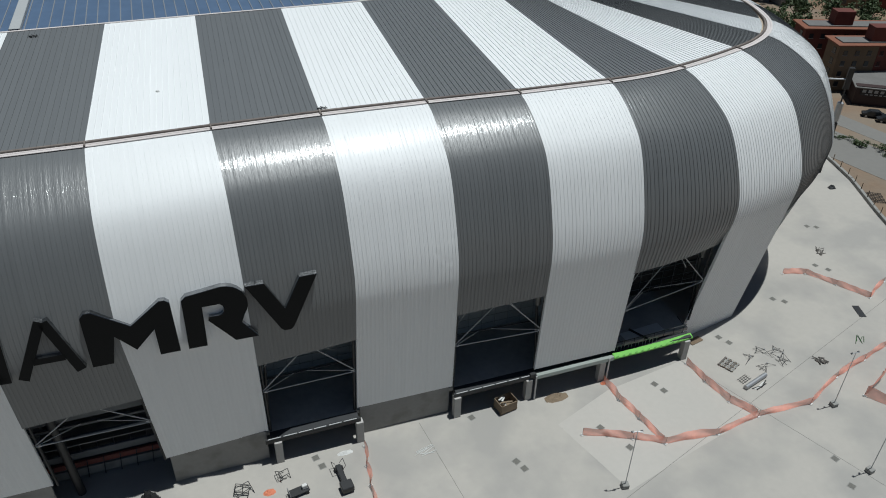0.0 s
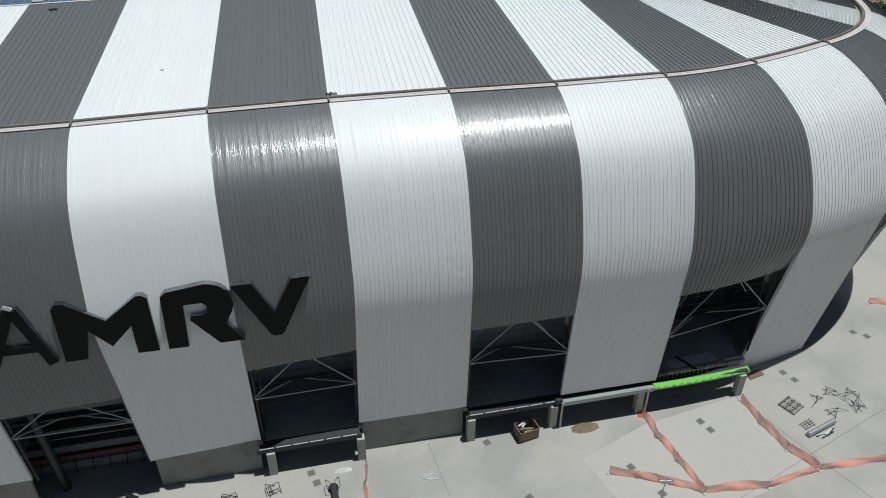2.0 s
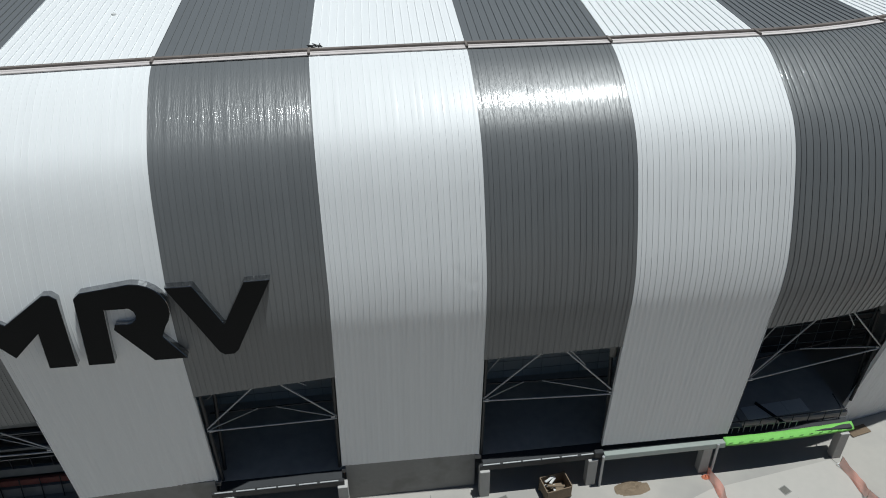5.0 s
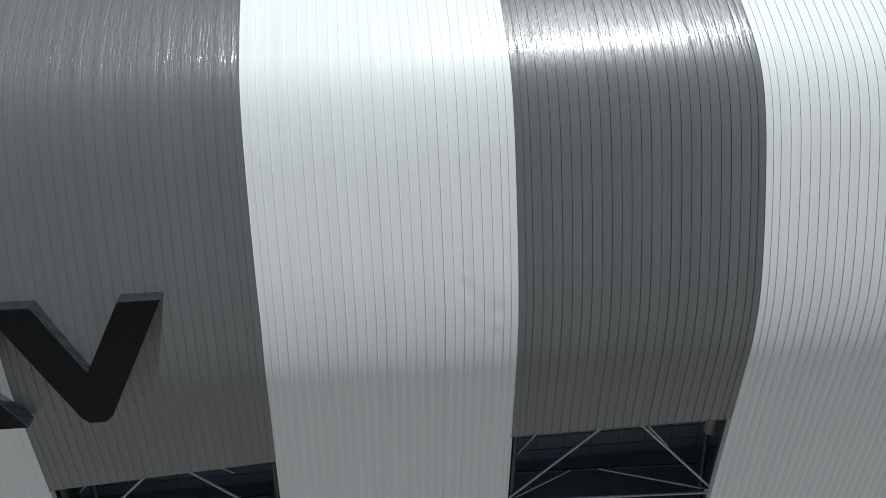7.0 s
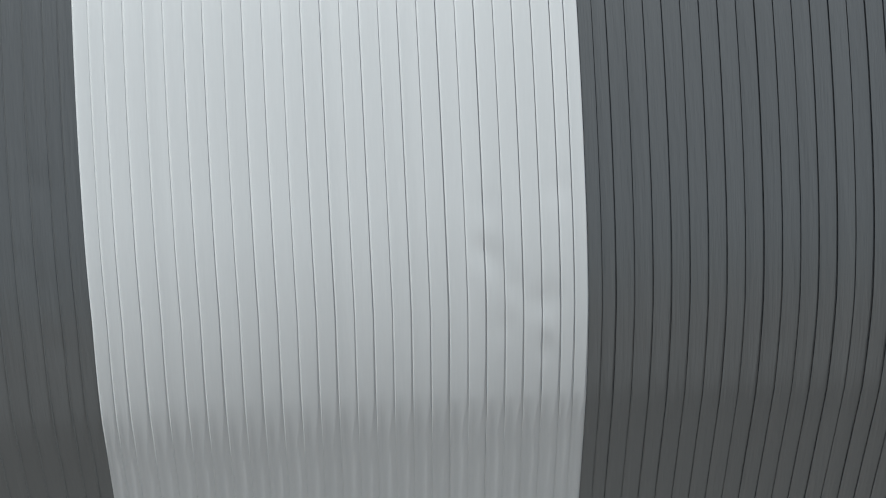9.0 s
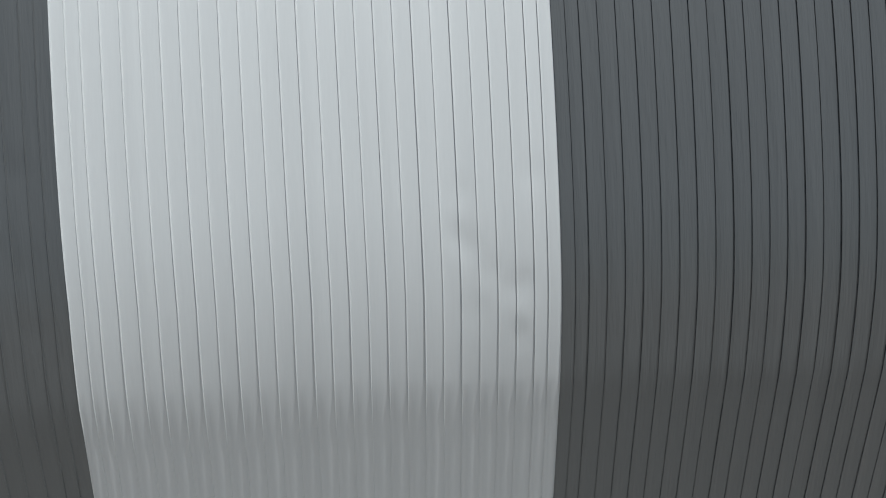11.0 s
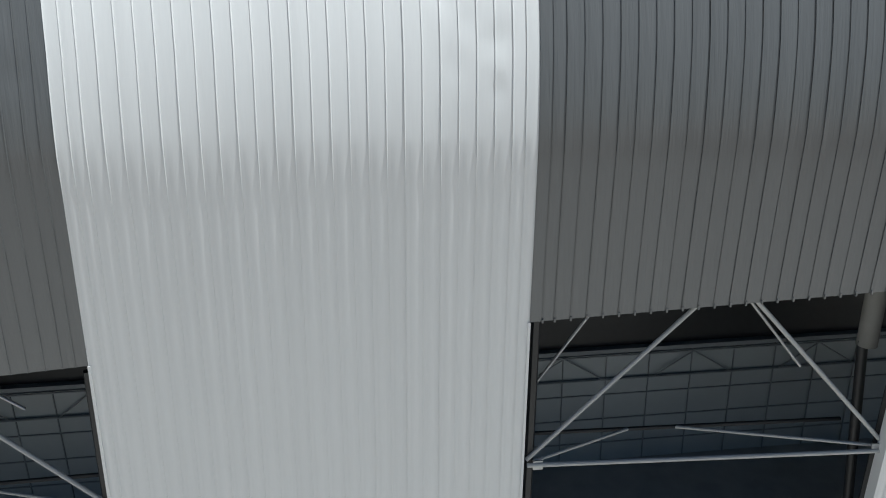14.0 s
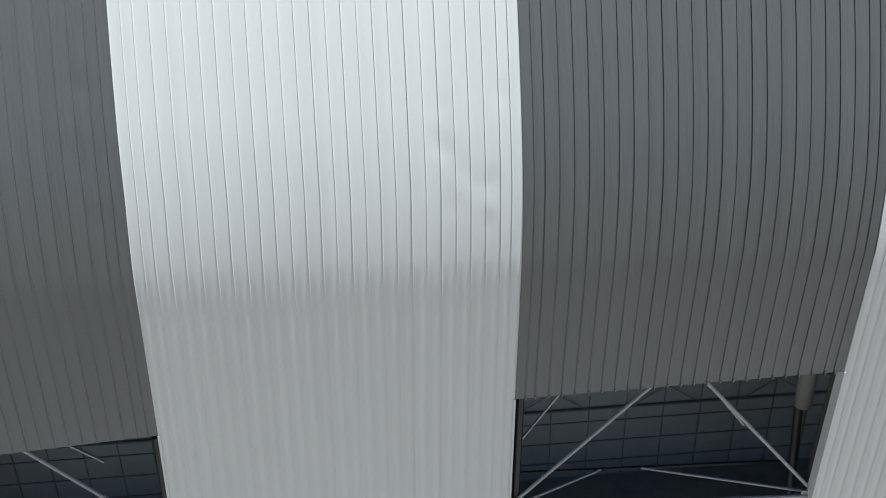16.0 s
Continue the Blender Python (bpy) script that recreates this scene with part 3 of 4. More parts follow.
# inner facade behind the trusses: dark panes with a lattice girder above
MULLION = material("mullion_steel", (0.24, 0.26, 0.27), 0.6, vary=0.1)


def inner_facade(k, pane, y=8.6):
    x0, x1 = EDGES[k][0] - 3.5, EDGES[k + 1][0] + (6.7 if k == 4 else 3.5)
    w = thing("inner_glazing", "dark inner glazing with thin mullions and a lattice girder", "glazing", group="inner glazing of the bays")
    z0, z1 = SLAB_Z, 8.0
    part("glass", boxes([((x1 - x0, 0.1, z1 - z0), pose((x0 + x1) / 2, y, z0))]), pane, w)
    n = 12
    for i in range(n + 1):
        x = x0 + (x1 - x0) * i / n
        part("mullion", boxes([((0.032, 0.06, z1 - z0), pose(x, y - 0.08, z0))]), MULLION, w)
    for z in (4.1, 5.15, 6.2, 6.9, 7.9):
        part("transom", boxes([((x1 - x0, 0.06, 0.035), pose((x0 + x1) / 2, y - 0.08, z))]), MULLION, w)
    step = (x1 - x0) / n
    for i in (1, 4, 7, 10):
        b = x0 + step * i
        for side in (-0.9, 0.9):
            part("lattice", tube((b + side * step, y - 0.2, 6.95), (b, y - 0.2, 7.9), 0.028, 6), MULLION, w)
    for z in (6.92, 7.9):
        part("lattice_chord", tube((x0, y - 0.2, z), (x1, y - 0.2, z), 0.035, 6), MULLION, w)
    part("frieze", boxes([((x1 - x0, 0.3, 0.16), pose((x0 + x1) / 2, y - 0.05, 8.01))]), MULLION, w)
    # dark box painted as the deep shade above the glazing
    part("soffit", boxes([((x1 - x0, 0.5, 7.0), pose((x0 + x1) / 2, y + 0.4, 8.0))]), DARK_STEEL_AND_SHADE, w)


# the lobby's pane takes a near-black colour for its deeper shade
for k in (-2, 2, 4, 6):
    inner_facade(k, DARK_STEEL_AND_SHADE if k == 6 else GLAZE)

# bay with the stand's underside: stepped beams, a rust-red band and pale panels
stand = thing("stand_underside", "concrete stand beams with a rust-red band and railings", "stand")
RUST = material("rust_red_paint", (0.22, 0.075, 0.06), 0.8, vary=0.2)
for i, (y, z, h, m, nm) in enumerate(((4.2, 7.3, 1.1, INTERIOR, "concrete_beam"), (4.6, 6.0, 0.3, INTERIOR, "concrete_beam"), (4.3, 4.8, 0.25, INTERIOR, "concrete_beam"), (4.0, 2.4, 0.8, INTERIOR, "parapet"), (3.9, 1.4, 0.6, RUST, "red_band"), (3.8, 0.2, 1.0, CONCRETE_GREY, "parapet"))):
    part(nm, boxes([((14, 0.3, h), pose(-25.3, y, z))], 0.02), m, stand)
for i in range(9):
    x = -31.4 + i * 1.5
    part("rail_post", tube((x, 3.5, 0), (x + 0.25, 3.5, 2.3), 0.045, 6), DARK_STEEL_AND_SHADE, stand)
    part("rail_post", tube((x, 3.9, 3.2), (x, 3.9, 4.2), 0.035, 6), DARK_STEEL_AND_SHADE, stand)
part("handrail", tube((-32, 3.9, 4.2), (-19, 3.9, 4.2), 0.04, 6), STEEL, stand)

# lobby bay: open guard frames along the edge, pale panels on the floor
lobby = thing("lobby_railing", "grey steel guard frames along the open lobby edge", "railing")
for i in range(6):
    x, y = 29.8 + 0.95 * i, 0.05
    for dx, dz, w, h in ((0, 0.0, 0.05, 0.7), (0.55, 0.0, 0.05, 0.7), (0.275, 0.65, 0.6, 0.05)):
        part("frame_bar", boxes([((w, 0.05, h), pose(x + dx, y, SLAB_Z + dz))]), STEEL, lobby)
part("top_rail", tube((29.2, 0.15, SLAB_Z + 1.1), (39.3, 0.4, SLAB_Z + 1.1), 0.05, 8), DARK_STEEL_AND_SHADE, lobby)
for i in range(8):
    part("rail_post", tube((29.4 + 1.36 * i, 0.15 + 0.035 * i, SLAB_Z), (29.4 + 1.36 * i, 0.15 + 0.035 * i, SLAB_Z + 1.1), 0.035, 8), DARK_STEEL_AND_SHADE, lobby)
part("corner_rail", tube((39.0, 0.4, SLAB_Z + 0.95), (39.2, 2.2, SLAB_Z + 0.95), 0.05, 8), DARK_STEEL_AND_SHADE, lobby)
panels = thing("floor_panels", "pale grey panels laid on the lobby floor", "panels")
for i in range(3):
    part("panel", boxes([((1.75, 1.35, 0.05), pose(32.6 + i * 1.8, 1.9 + i * 0.12, SLAB_Z, 0, 0, 4))]), TARP, panels)
beam = thing("loose_beam", "dark steel beam lying across the lobby floor", "beam", (33.8, 1.5, SLAB_Z + 0.05), 118)
part("flange", boxes([((3.0, 0.26, 0.03), pose(0, 0, 0))]), DARK_STEEL_AND_SHADE, beam)
part("web", boxes([((3.0, 0.03, 0.18), pose(0, 0, 0.03))]), DARK_STEEL_AND_SHADE, beam)
tan_board = thing("plywood_board", "tan plywood board lying beside the column", "board", (42.41, 1.63, 0), 12)
part("sheet", boxes([((1.9, 0.9, 0.04), pose(0, 0, 0.06))], 0.008), BEIGE, tan_board)
for i in range(2):
    part("batten", boxes([((0.08, 0.9, 0.062), pose(-0.6 + 1.2 * i, 0, 0))]), WOOD, tan_board)

# ---- sign on the facade: block shapes that follow its slope ----
SIGN_Z0, SIGN_Z1, SLOPE = 16.48, 21.45, 0.15


def sign_lift(x):
    return 0.028 * max(0.0, -8.0 - x)


def sign_front(x, z):
    return -0.45 + (z - SIGN_Z0) * SLOPE + 0.014 * (x + 7)


def sign_shape(name, outline, label, depth=0.62):
    """outline in x and height; a thick slab leaning back with the cladding."""
    t = thing(name, label, "sign letter", group="sign on the facade")

    def at(x, z, d):
        return (x, sign_front(x, z) + d, z + sign_lift(x))

    def slab(d0, d1, bevel):
        bm = bmesh.new()
        face = bm.faces.new([bm.verts.new(at(x, z, d0)) for x, z in outline])
        r = bmesh.ops.extrude_face_region(bm, geom=[face])
        bmesh.ops.translate(bm, vec=(0, d1 - d0, 0), verts=[g for g in r["geom"] if isinstance(g, bmesh.types.BMVert)])
        bmesh.ops.recalc_face_normals(bm, faces=bm.faces)
        es = [e for e in bm.edges if len(e.link_faces) == 2 and max(abs(f.normal.y) for f in e.link_faces) > 0.8 > min(abs(f.normal.y) for f in e.link_faces)]
        bmesh.ops.bevel(bm, geom=es, offset=bevel, segments=1, affect="EDGES")
        return bm
    part("face_panel", slab(0, 0.05, 0.015), BLACK, t, "matt black front panel")
    part("body", slab(0.052, depth, 0.03), LETTER_SIDE, t, "shiny silvery sheet returns")
    xs = [p[0] for p in outline]
    for i, x in enumerate((min(xs) + 0.6, max(xs) - 0.6)):
        for z in (17.8, 20.4):
            y = sign_front(x, z) + depth
            s = face_depth(z) + 0.05
            if s > y + 0.02:
                part("standoff", tube((x, y - 0.3, z), (x, s, z), 0.05, 6), DARK_STEEL_AND_SHADE, t)
    return t


def arc(cx, cz, r, a0, a1, n=8, rz=None):
    return [(cx + r * math.cos(radians(a0 + (a1 - a0) * i / n)), cz + (rz or r) * math.sin(radians(a0 + (a1 - a0) * i / n))) for i in range(n + 1)]


B, T = SIGN_Z0, SIGN_Z1
sign_shape("sign_chevron", [(-9.71, T), (-8.1, T), (-6.58, 18.65), (-5.01, T), (-3.44, T), (-5.98, B + 0.25), (-6.28, B), (-6.87, B), (-7.16, B + 0.25)], "thick black chevron block of the facade sign")
sign_shape("sign_block", [(-15.12, B), (-13.57, B), (-13.44, 20.24), (-12.17, 20.24)] + arc(-12.24, 19.73, 0.56, 90, -90, 6) + [(-13.01, 19.21), (-13.13, 18.85), (-11.15, B), (-9.18, B), (-10.4, 18.13)]
           + arc(-11.68, 19.99, 2.02, -38, 90, 9, 1.85) + [(-14.61, T), (-15, T - 0.35)], "thick black rounded block of the facade sign")
sign_shape("sign_zigzag", [(-22.77, B), (-21.14, B), (-20.64, 18.96), (-19.15, 17.36), (-17.49, 18.96), (-17.43, B), (-15.8, B), (-15.91, T - 0.3), (-16.29, T), (-16.72, T), (-19.22, 19.63), (-21.95, T), (-22.49, T), (-22.83, T - 0.4)],
           "thick black zigzag block of the facade sign")
# the thin letter A, made of three strokes, and the N beside it
a = thing("sign_letter", "thin black letter A of the facade sign", "sign letter", group="sign on the facade")


def stroke(parent, p, q, w, depth=0.5):
    p, q = Vector(p), Vector(q)
    d = (q - p).normalized()
    s = Vector((-d.y, d.x)) * w / 2
    bm = bmesh.new()
    pts = [p + s, p - s, q - s, q + s]
    front = [bm.verts.new((c.x, sign_front(c.x, c.y), c.y + sign_lift(c.x))) for c in pts]
    fc = bm.faces.new(front)
    r = bmesh.ops.extrude_face_region(bm, geom=[fc])
    bmesh.ops.translate(bm, vec=(0, depth, 0), verts=[g for g in r["geom"] if isinstance(g, bmesh.types.BMVert)])
    bmesh.ops.recalc_face_normals(bm, faces=bm.faces)
    for f in bm.faces:
        f.material_index = 0 if abs(f.normal.y) > 0.8 else 1
    part("stroke", bm, [BLACK, LETTER_SIDE], parent)


stroke(a, (-27.92, B), (-25.66, T), 0.8)
stroke(a, (-23.6, B), (-25.46, T - 0.1), 0.8)
stroke(a, (-26.9, 17.93), (-24.55, 17.93), 0.55)
nn = thing("sign_letter", "thin black letter N of the facade sign", "sign letter", group="sign on the facade")
stroke(nn, (-33.11, B), (-33.01, T), 0.8)
stroke(nn, (-29.19, B), (-29.09, T), 0.8)
stroke(nn, (-32.82, T - 0.2), (-29.38, B + 0.2), 0.8)


# ---- things on the forecourt ----
def manhole(x, y, rz):
    t = thing("manhole_cover", "square dark iron manhole cover set in the concrete", "manhole cover", (x, y, 0), rz, group="manhole covers")
    part("frame", boxes([((0.74, 0.74, 0.02), pose(0, 0, 0))], 0.01), CONCRETE_GREY, t)
    part("lid", boxes([((0.6, 0.6, 0.02), pose(0, 0, 0.016))], 0.008), IRON, t)
    return t


cover = manhole(-5.5, -1.33, 12)
for i, (x, y) in enumerate(((-5.09, -2.57), (11.56, -1.3), (13.66, -8.35), (14.06, -9.45), (33.38, -3.26), (33.81, -4.5), (24.12, -7.1), (24.31, -8.11), (25.67, -10.51), (45.63, 1.3), (46.22, 0.03), (57.5, 5.56), (58.6, 4.58),
                            (75.21, 18.95), (76.39, 18.25), (68.72, 10.05), (69.72, 8.6), (44.03, -22.03), (45.05, -18.73))):
    copy_thing(cover, pose(x, y, 0.005 if 21.5 < x < 42 else 0, 0, 0, 10 + (i * 7) % 15))

NET_MIX = bpy.data.materials.new("orange_barrier_net")
NET_MIX.use_nodes = True
nt = NET_MIX.node_tree
tr = nt.nodes.new("ShaderNodeBsdfTransparent")
mx = nt.nodes.new("ShaderNodeMixShader")
wv = nt.nodes.new("ShaderNodeTexNoise")
wv.inputs["Scale"].default_value = 1.3
rg = nt.nodes.new("ShaderNodeMapRange")
rg.inputs["To Min"].default_value, rg.inputs["To Max"].default_value = 0.6, 0.9
bs = nt.nodes["Principled BSDF"]
bs.inputs["Base Color"].default_value = (0.95, 0.42, 0.32, 1)
bs.inputs["Roughness"].default_value = 0.8
tcn = nt.nodes.new("ShaderNodeTexCoord")
nt.links.new(tcn.outputs["Object"], wv.inputs["Vector"])
nt.links.new(wv.outputs[0], rg.inputs["Value"])
nt.links.new(rg.outputs[0], mx.inputs[0])
nt.links.new(tr.outputs[0], mx.inputs[1])
nt.links.new(bs.outputs[0], mx.inputs[2])
nt.links.new(mx.outputs[0], nt.nodes["Material Output"].inputs["Surface"])


def barrier(points, h=1.0):
    """A run of sagging plastic net between short posts on pale feet."""
    t = thing("barrier_net", "sagging orange plastic barrier net between short posts", "barrier", group="barrier nets")
    pts = [Vector(p) for p in points]
    v, f = [], []
    for a, b in zip(pts, pts[1:]):
        base = len(v)
        d = b - a
        side = Vector((-d.y, d.x)).normalized()
        n = max(8, int(d.length / 0.35))
        lean = random.uniform(0.25, 0.45)
        dip = random.uniform(0.15, 0.5) * h
        ph = random.uniform(0, 6)
        for i in range(n + 1):
            u = i / n
            sag = math.sin(math.pi * u) * dip + 0.05 * math.sin(u * 17 + ph) * math.sin(math.pi * u)
            p = a + d * u
            for j in range(6):
                w = j / 5
                off = side * (lean * math.sin(math.pi * u) * w + 0.05 * math.sin(u * 9 + j * 0.8 + ph) + 0.015 * random.uniform(-1, 1))
                v.append((p.x + off.x, p.y + off.y, 0.03 + (h - sag) * w))
        for i in range(n):
            for j in range(5):
                q = base + 6 * i + j
                f.append((q, q + 6, q + 7, q + 1))
    part("net", mesh_from("net", v, f, NET_MIX, smooth=True), NET_MIX, t)
    for p in pts:
        part("post", tube((p.x, p.y, 0.0), (p.x, p.y, h + 0.06), 0.02, 6), WOOD, t)
        part("foot", boxes([((0.42, 0.3, 0.1), pose(p.x, p.y, 0, 0, 0, 20))], 0.03), TARP, t)


barrier([(21.77, -7.39), (26.58, -9.62), (29.47, -11.33), (35.57, -12.06), (41.39, -11.31), (48.3, -11.65), (54.28, -9.18), (59.76, -7.9), (64.43, -6.71), (71.65, -4.37)])
barrier([(27.93, -1.05), (28.11, -4.16), (28.75, -7.32), (29.31, -11.03)])
barrier([(38.87, -1.52), (39.13, -4.83), (39.72, -8.4), (41.23, -11.11)])
barrier([(62.75, 9.84), (65.82, 8.83), (68, 5.31), (70.17, 1.53), (74.92, 3.77)], 0.85)
barrier([(-0.38, -1.45), (-0.88, -4.02), (-1.15, -6.46), (-1.53, -10.34)], 0.85)
barrier([(60.57, -10.23), (55.11, -12.58), (57.56, -16.61)], 1.5)


def site_lamp(x, y, rz):
    t = thing("site_light_pole", "slim grey light pole on a square concrete foot", "light pole", (x, y, 0), rz, group="light poles")
    part("foot", boxes([((0.7, 0.7, 0.5), pose(0, 0, 0))], 0.05), CONCRETE_GREY, t)
    part("pole", tube((0, 0, 0.5), (0, 0, 7.9), 0.05, 10, 0.035), STEEL, t, smooth=True)
    part("arm", tube((-0.5, 0, 7.8), (0.5, 0, 7.8), 0.04, 8), STEEL, t)
    for s in (-0.45, 0.45):
        part("lamp_head", boxes([((0.26, 0.18, 0.1), pose(s, 0.1, 7.72, 20))], 0.02), DARK_STEEL_AND_SHADE, t)
    return t


lamp = site_lamp(50.55, -12.65, 0)
copy_thing(lamp, pose(47.13, -21.21, 0, 0, 0, 8))
copy_thing(lamp, pose(22.48, -14.71, 0, 0, 0, -12))


def scatter_rods(name, label, category, x, y, n, length, mat, spread, up=0.8, r=0.035, way=0.0, fan=180.0):
    """Loose rods dropped roughly along one heading."""
    t = thing(name, label, category, (x, y, 0))
    for i in range(n):
        a = radians(way + random.uniform(-fan, fan))
        cx, cy = random.uniform(-spread, spread), random.uniform(-spread, spread)
        h = random.uniform(r, up)
        ln = length * random.uniform(0.6, 1.0)
        dx, dy = ln * math.cos(a) / 2, ln * math.sin(a) / 2
        part("rod", tube((cx - dx, cy - dy, r), (cx + dx, cy + dy, h), r, 6), mat, t)
    return t


def tripod(x, y, rz, size=1.7):
    """An opened scaffold foot lying on its side: four legs from one head, tied by a bar."""
    t = thing("scaffold_tripod", "dark steel scaffold tripod lying open on the concrete", "scaffold", (x, y, 0), rz, group="scaffold tripods")
    head = Vector((0, 0, 0.5))
    tips = [Vector((size * math.cos(radians(q)), size * math.sin(radians(q)), 0.05)) for q in (-38, -8, 30, 150)]
    for p in tips:
        part("leg", tube(head, p, 0.025, 6), DARK_STEEL_AND_SHADE, t)
    part("tie", tube(head.lerp(tips[0], 0.8), head.lerp(tips[2], 0.8), 0.03, 6), DARK_STEEL_AND_SHADE, t)
    part("head", tube((0, 0, 0.36), (0, 0, 0.62), 0.08, 8), STEEL, t)


def bent_frame(x, y, rz, w, h, tilt):
    """A bent tube frame leaning over on the ground."""
    t = thing("bent_frame", "dark bent steel tube frame lying on the concrete", "frame", (x, y, 0), rz, group="bent frames")
    c, s = math.cos(radians(tilt)), math.sin(radians(tilt))
    P = lambda u, q: (u, q * c, 0.035 + q * s)
    for a, b in ((P(0, 0), P(0, h)), (P(w, 0), P(w, h)), (P(0, h), P(w, h)), (P(0, h * 0.4), P(w, h * 0.5))):
        part("rail", tube(a, b, 0.035, 6), DARK_STEEL_AND_SHADE, t)


for x, y, rz, size in ((50.13, -3.23, 20, 1.39), (49.05, -2.81, 140, 1.23), (50.76, -4.07, 250, 1.31), (49.75, -4.47, 300, 1.23), (46.5, -3.42, 60, 1.15), (47.69, -4.98, 200, 1.23)):
    tripod(x, y, rz, size)
RUBBLE = material("mixed_scrap", (0.12, 0.11, 0.1), 0.8, vary=0.4, grain=5)
scatter_rods("rubble_pile", "small pile of dark offcuts and scrap", "scrap pile", 54.69, -6.14, 14, 0.9, RUBBLE, 0.6, 0.3, 0.07)
GREEN_POLE = material("green_pole", (0.06, 0.12, 0.05), 0.6, vary=0.2)
scatter_rods("green_poles", "loose dark green plastic poles beside the net", "poles", 62.18, -5.05, 5, 1.8, GREEN_POLE, 0.8, 0.15, 0.04, 35, 40)
scatter_rods("timber_sticks", "pale timber battens lying on the concrete", "battens", 5.15, -4.05, 7, 2.2, TARP, 0.5, 0.08, 0.035, 10, 25)
for x, y, rz, w, h, tilt in ((-13.36, -4.16, 20, 1.5, 1.3, 25), (-12.54, -3.76, 75, 1.2, 1.4, 12), (-13.93, -3.45, -30, 1.4, 1.0, 40), (-9.31, -3.26, 15, 1.0, 1.0, 55), (-8.75, -2.96, 100, 0.9, 1.0, 35)):
    bent_frame(x, y, rz, w, h, tilt)
scatter_rods("sawhorse_stack", "stack of dark sawhorses and scrap", "sawhorses", 71.64, 12.74, 9, 1.4, RUBBLE, 0.6, 0.5, 0.05, 40, 60)

pallet = thing("timber_pallet", "grey weathered timber pallet on the concrete", "pallet", (43.57, -3.31, 0), 25)
for i in range(6):
    part("deck_board", boxes([((1.9, 0.2, 0.04), pose(0, -0.8 + i * 0.32, 0.14))]), RUBBLE if i % 2 else CONCRETE_GREY, pallet)
for i in range(3):
    part("bearer", boxes([((0.12, 1.9, 0.14), pose(-0.8 + i * 0.8, 0, 0))]), WOOD, pallet)
bundle = thing("profile_bundle", "grey sheet roll with loose profiles and rods", "metal profiles", (44.61, -6.8, 0), 16)
part("roll", tube((-1.9, 0, 0.27), (1.9, 0, 0.25), 0.27, 14), STEEL, bundle, "grey rolled sheet", smooth=True)
for i in range(5):
    part("profile", boxes([((1.2 + 0.3 * (i % 3), 0.12, 0.08), pose(0.3 * i - 0.6, -0.6 - 0.13 * (i % 3), 0.0, 0, 0, 8 * i - 15))], 0.01), TARP if i % 2 else DARK_STEEL_AND_SHADE, bundle)
for i in range(4):
    part("rod", tube((-1.3 + i * 0.4, 0.6, 0.05), (-1.2 + i * 0.4, 1.5, 0.05), 0.02, 6), DARK_STEEL_AND_SHADE, bundle)
    part("rod", tube((-1.5, 0.65 + i * 0.25, 0.11), (0.2, 0.7 + i * 0.25, 0.11), 0.018, 6), DARK_STEEL_AND_SHADE, bundle)
panel = thing("dark_board", "dark grey board lying flat on the concrete", "board", (66.53, -0.27, 0), -20)
part("board", boxes([((0.9, 2.3, 0.06), pose(0, 0, 0))], 0.01), DARK_STEEL_AND_SHADE, panel)

skip = thing("timber_crate", "open weathered timber crate full of scrap by the column", "crate", (15.56, -1.21, 0), 10)
for a, b, c, d in (((2.0, 0.08, 1.0), 0, -0.75, 0.35), ((2.0, 0.08, 1.0), 0, 0.75, 0.35), ((0.08, 1.5, 1.0), -1.0, 0, 0.35), ((0.08, 1.5, 1.1), 1.0, 0, 0.35)):
    part("side_board", boxes([(a, pose(b, c, d))], 0.01), WOOD, skip)
part("floor_board", boxes([((2.1, 1.6, 0.1), pose(0, 0, 0.28))]), WOOD, skip)
for i in range(2):
    part("skid", boxes([((2.2, 0.2, 0.28), pose(0, -0.6 + 1.2 * i, 0))], 0.02), WOOD, skip)
for i in range(7):
    part("scrap", boxes([((random.uniform(0.5, 1.4), 0.18, 0.08), pose(random.uniform(-0.4, 0.4), random.uniform(-0.5, 0.5), 0.6 + 0.1 * i, random.uniform(-20, 20), random.uniform(-20, 20), random.uniform(0, 180)))]), WOOD if i % 2 else TARP, skip)


def heap(name, label, category, x, y, w, l, h, mat, seed):
    """A crumpled low heap."""
    t = thing(name, label, category, (x, y, 0))
    v, f, n = [], [], 12
    for i in range(n + 1):
        for j in range(n + 1):
            u, s = i / n * 2 - 1, j / n * 2 - 1
            k = max(0.0, 1 - (u * u + s * s) * (0.9 + 0.35 * noise.noise(Vector((u * 2, s * 2, seed)))))
            v.append((u * w / 2, s * l / 2, h * k * (0.7 + 0.6 * noise.noise(Vector((u * 4, s * 4, seed + 3)))) - 0.01))
    for i in range(n):
        for j in range(n):
            q = i * (n + 1) + j
            f.append((q, q + n + 1, q + n + 2, q + 1))
    part("pile", mesh_from("pile", v, f, mat, smooth=True), mat, t)
    return t


heap("dirt_heap", "low heap of brown dirt and rubble", "heap", 21.66, -1.55, 2.8, 1.3, 0.45, WOOD, 1.0)
heap("orange_cloth", "crumpled orange plastic sheet on the ground", "plastic sheet", -10.59, -4.08, 1.2, 0.8, 0.25, ORANGE, 2.0)
heap("plastic_sheet", "crumpled pale plastic sheet", "plastic sheet", -2.52, -1.65, 1.6, 0.6, 0.25, TARP, 3.0)
heap("rag_heap", "small dark heap of rags", "heap", 88.08, 27.44, 1.4, 1.0, 0.7, DARK_STEEL_AND_SHADE, 4.0)
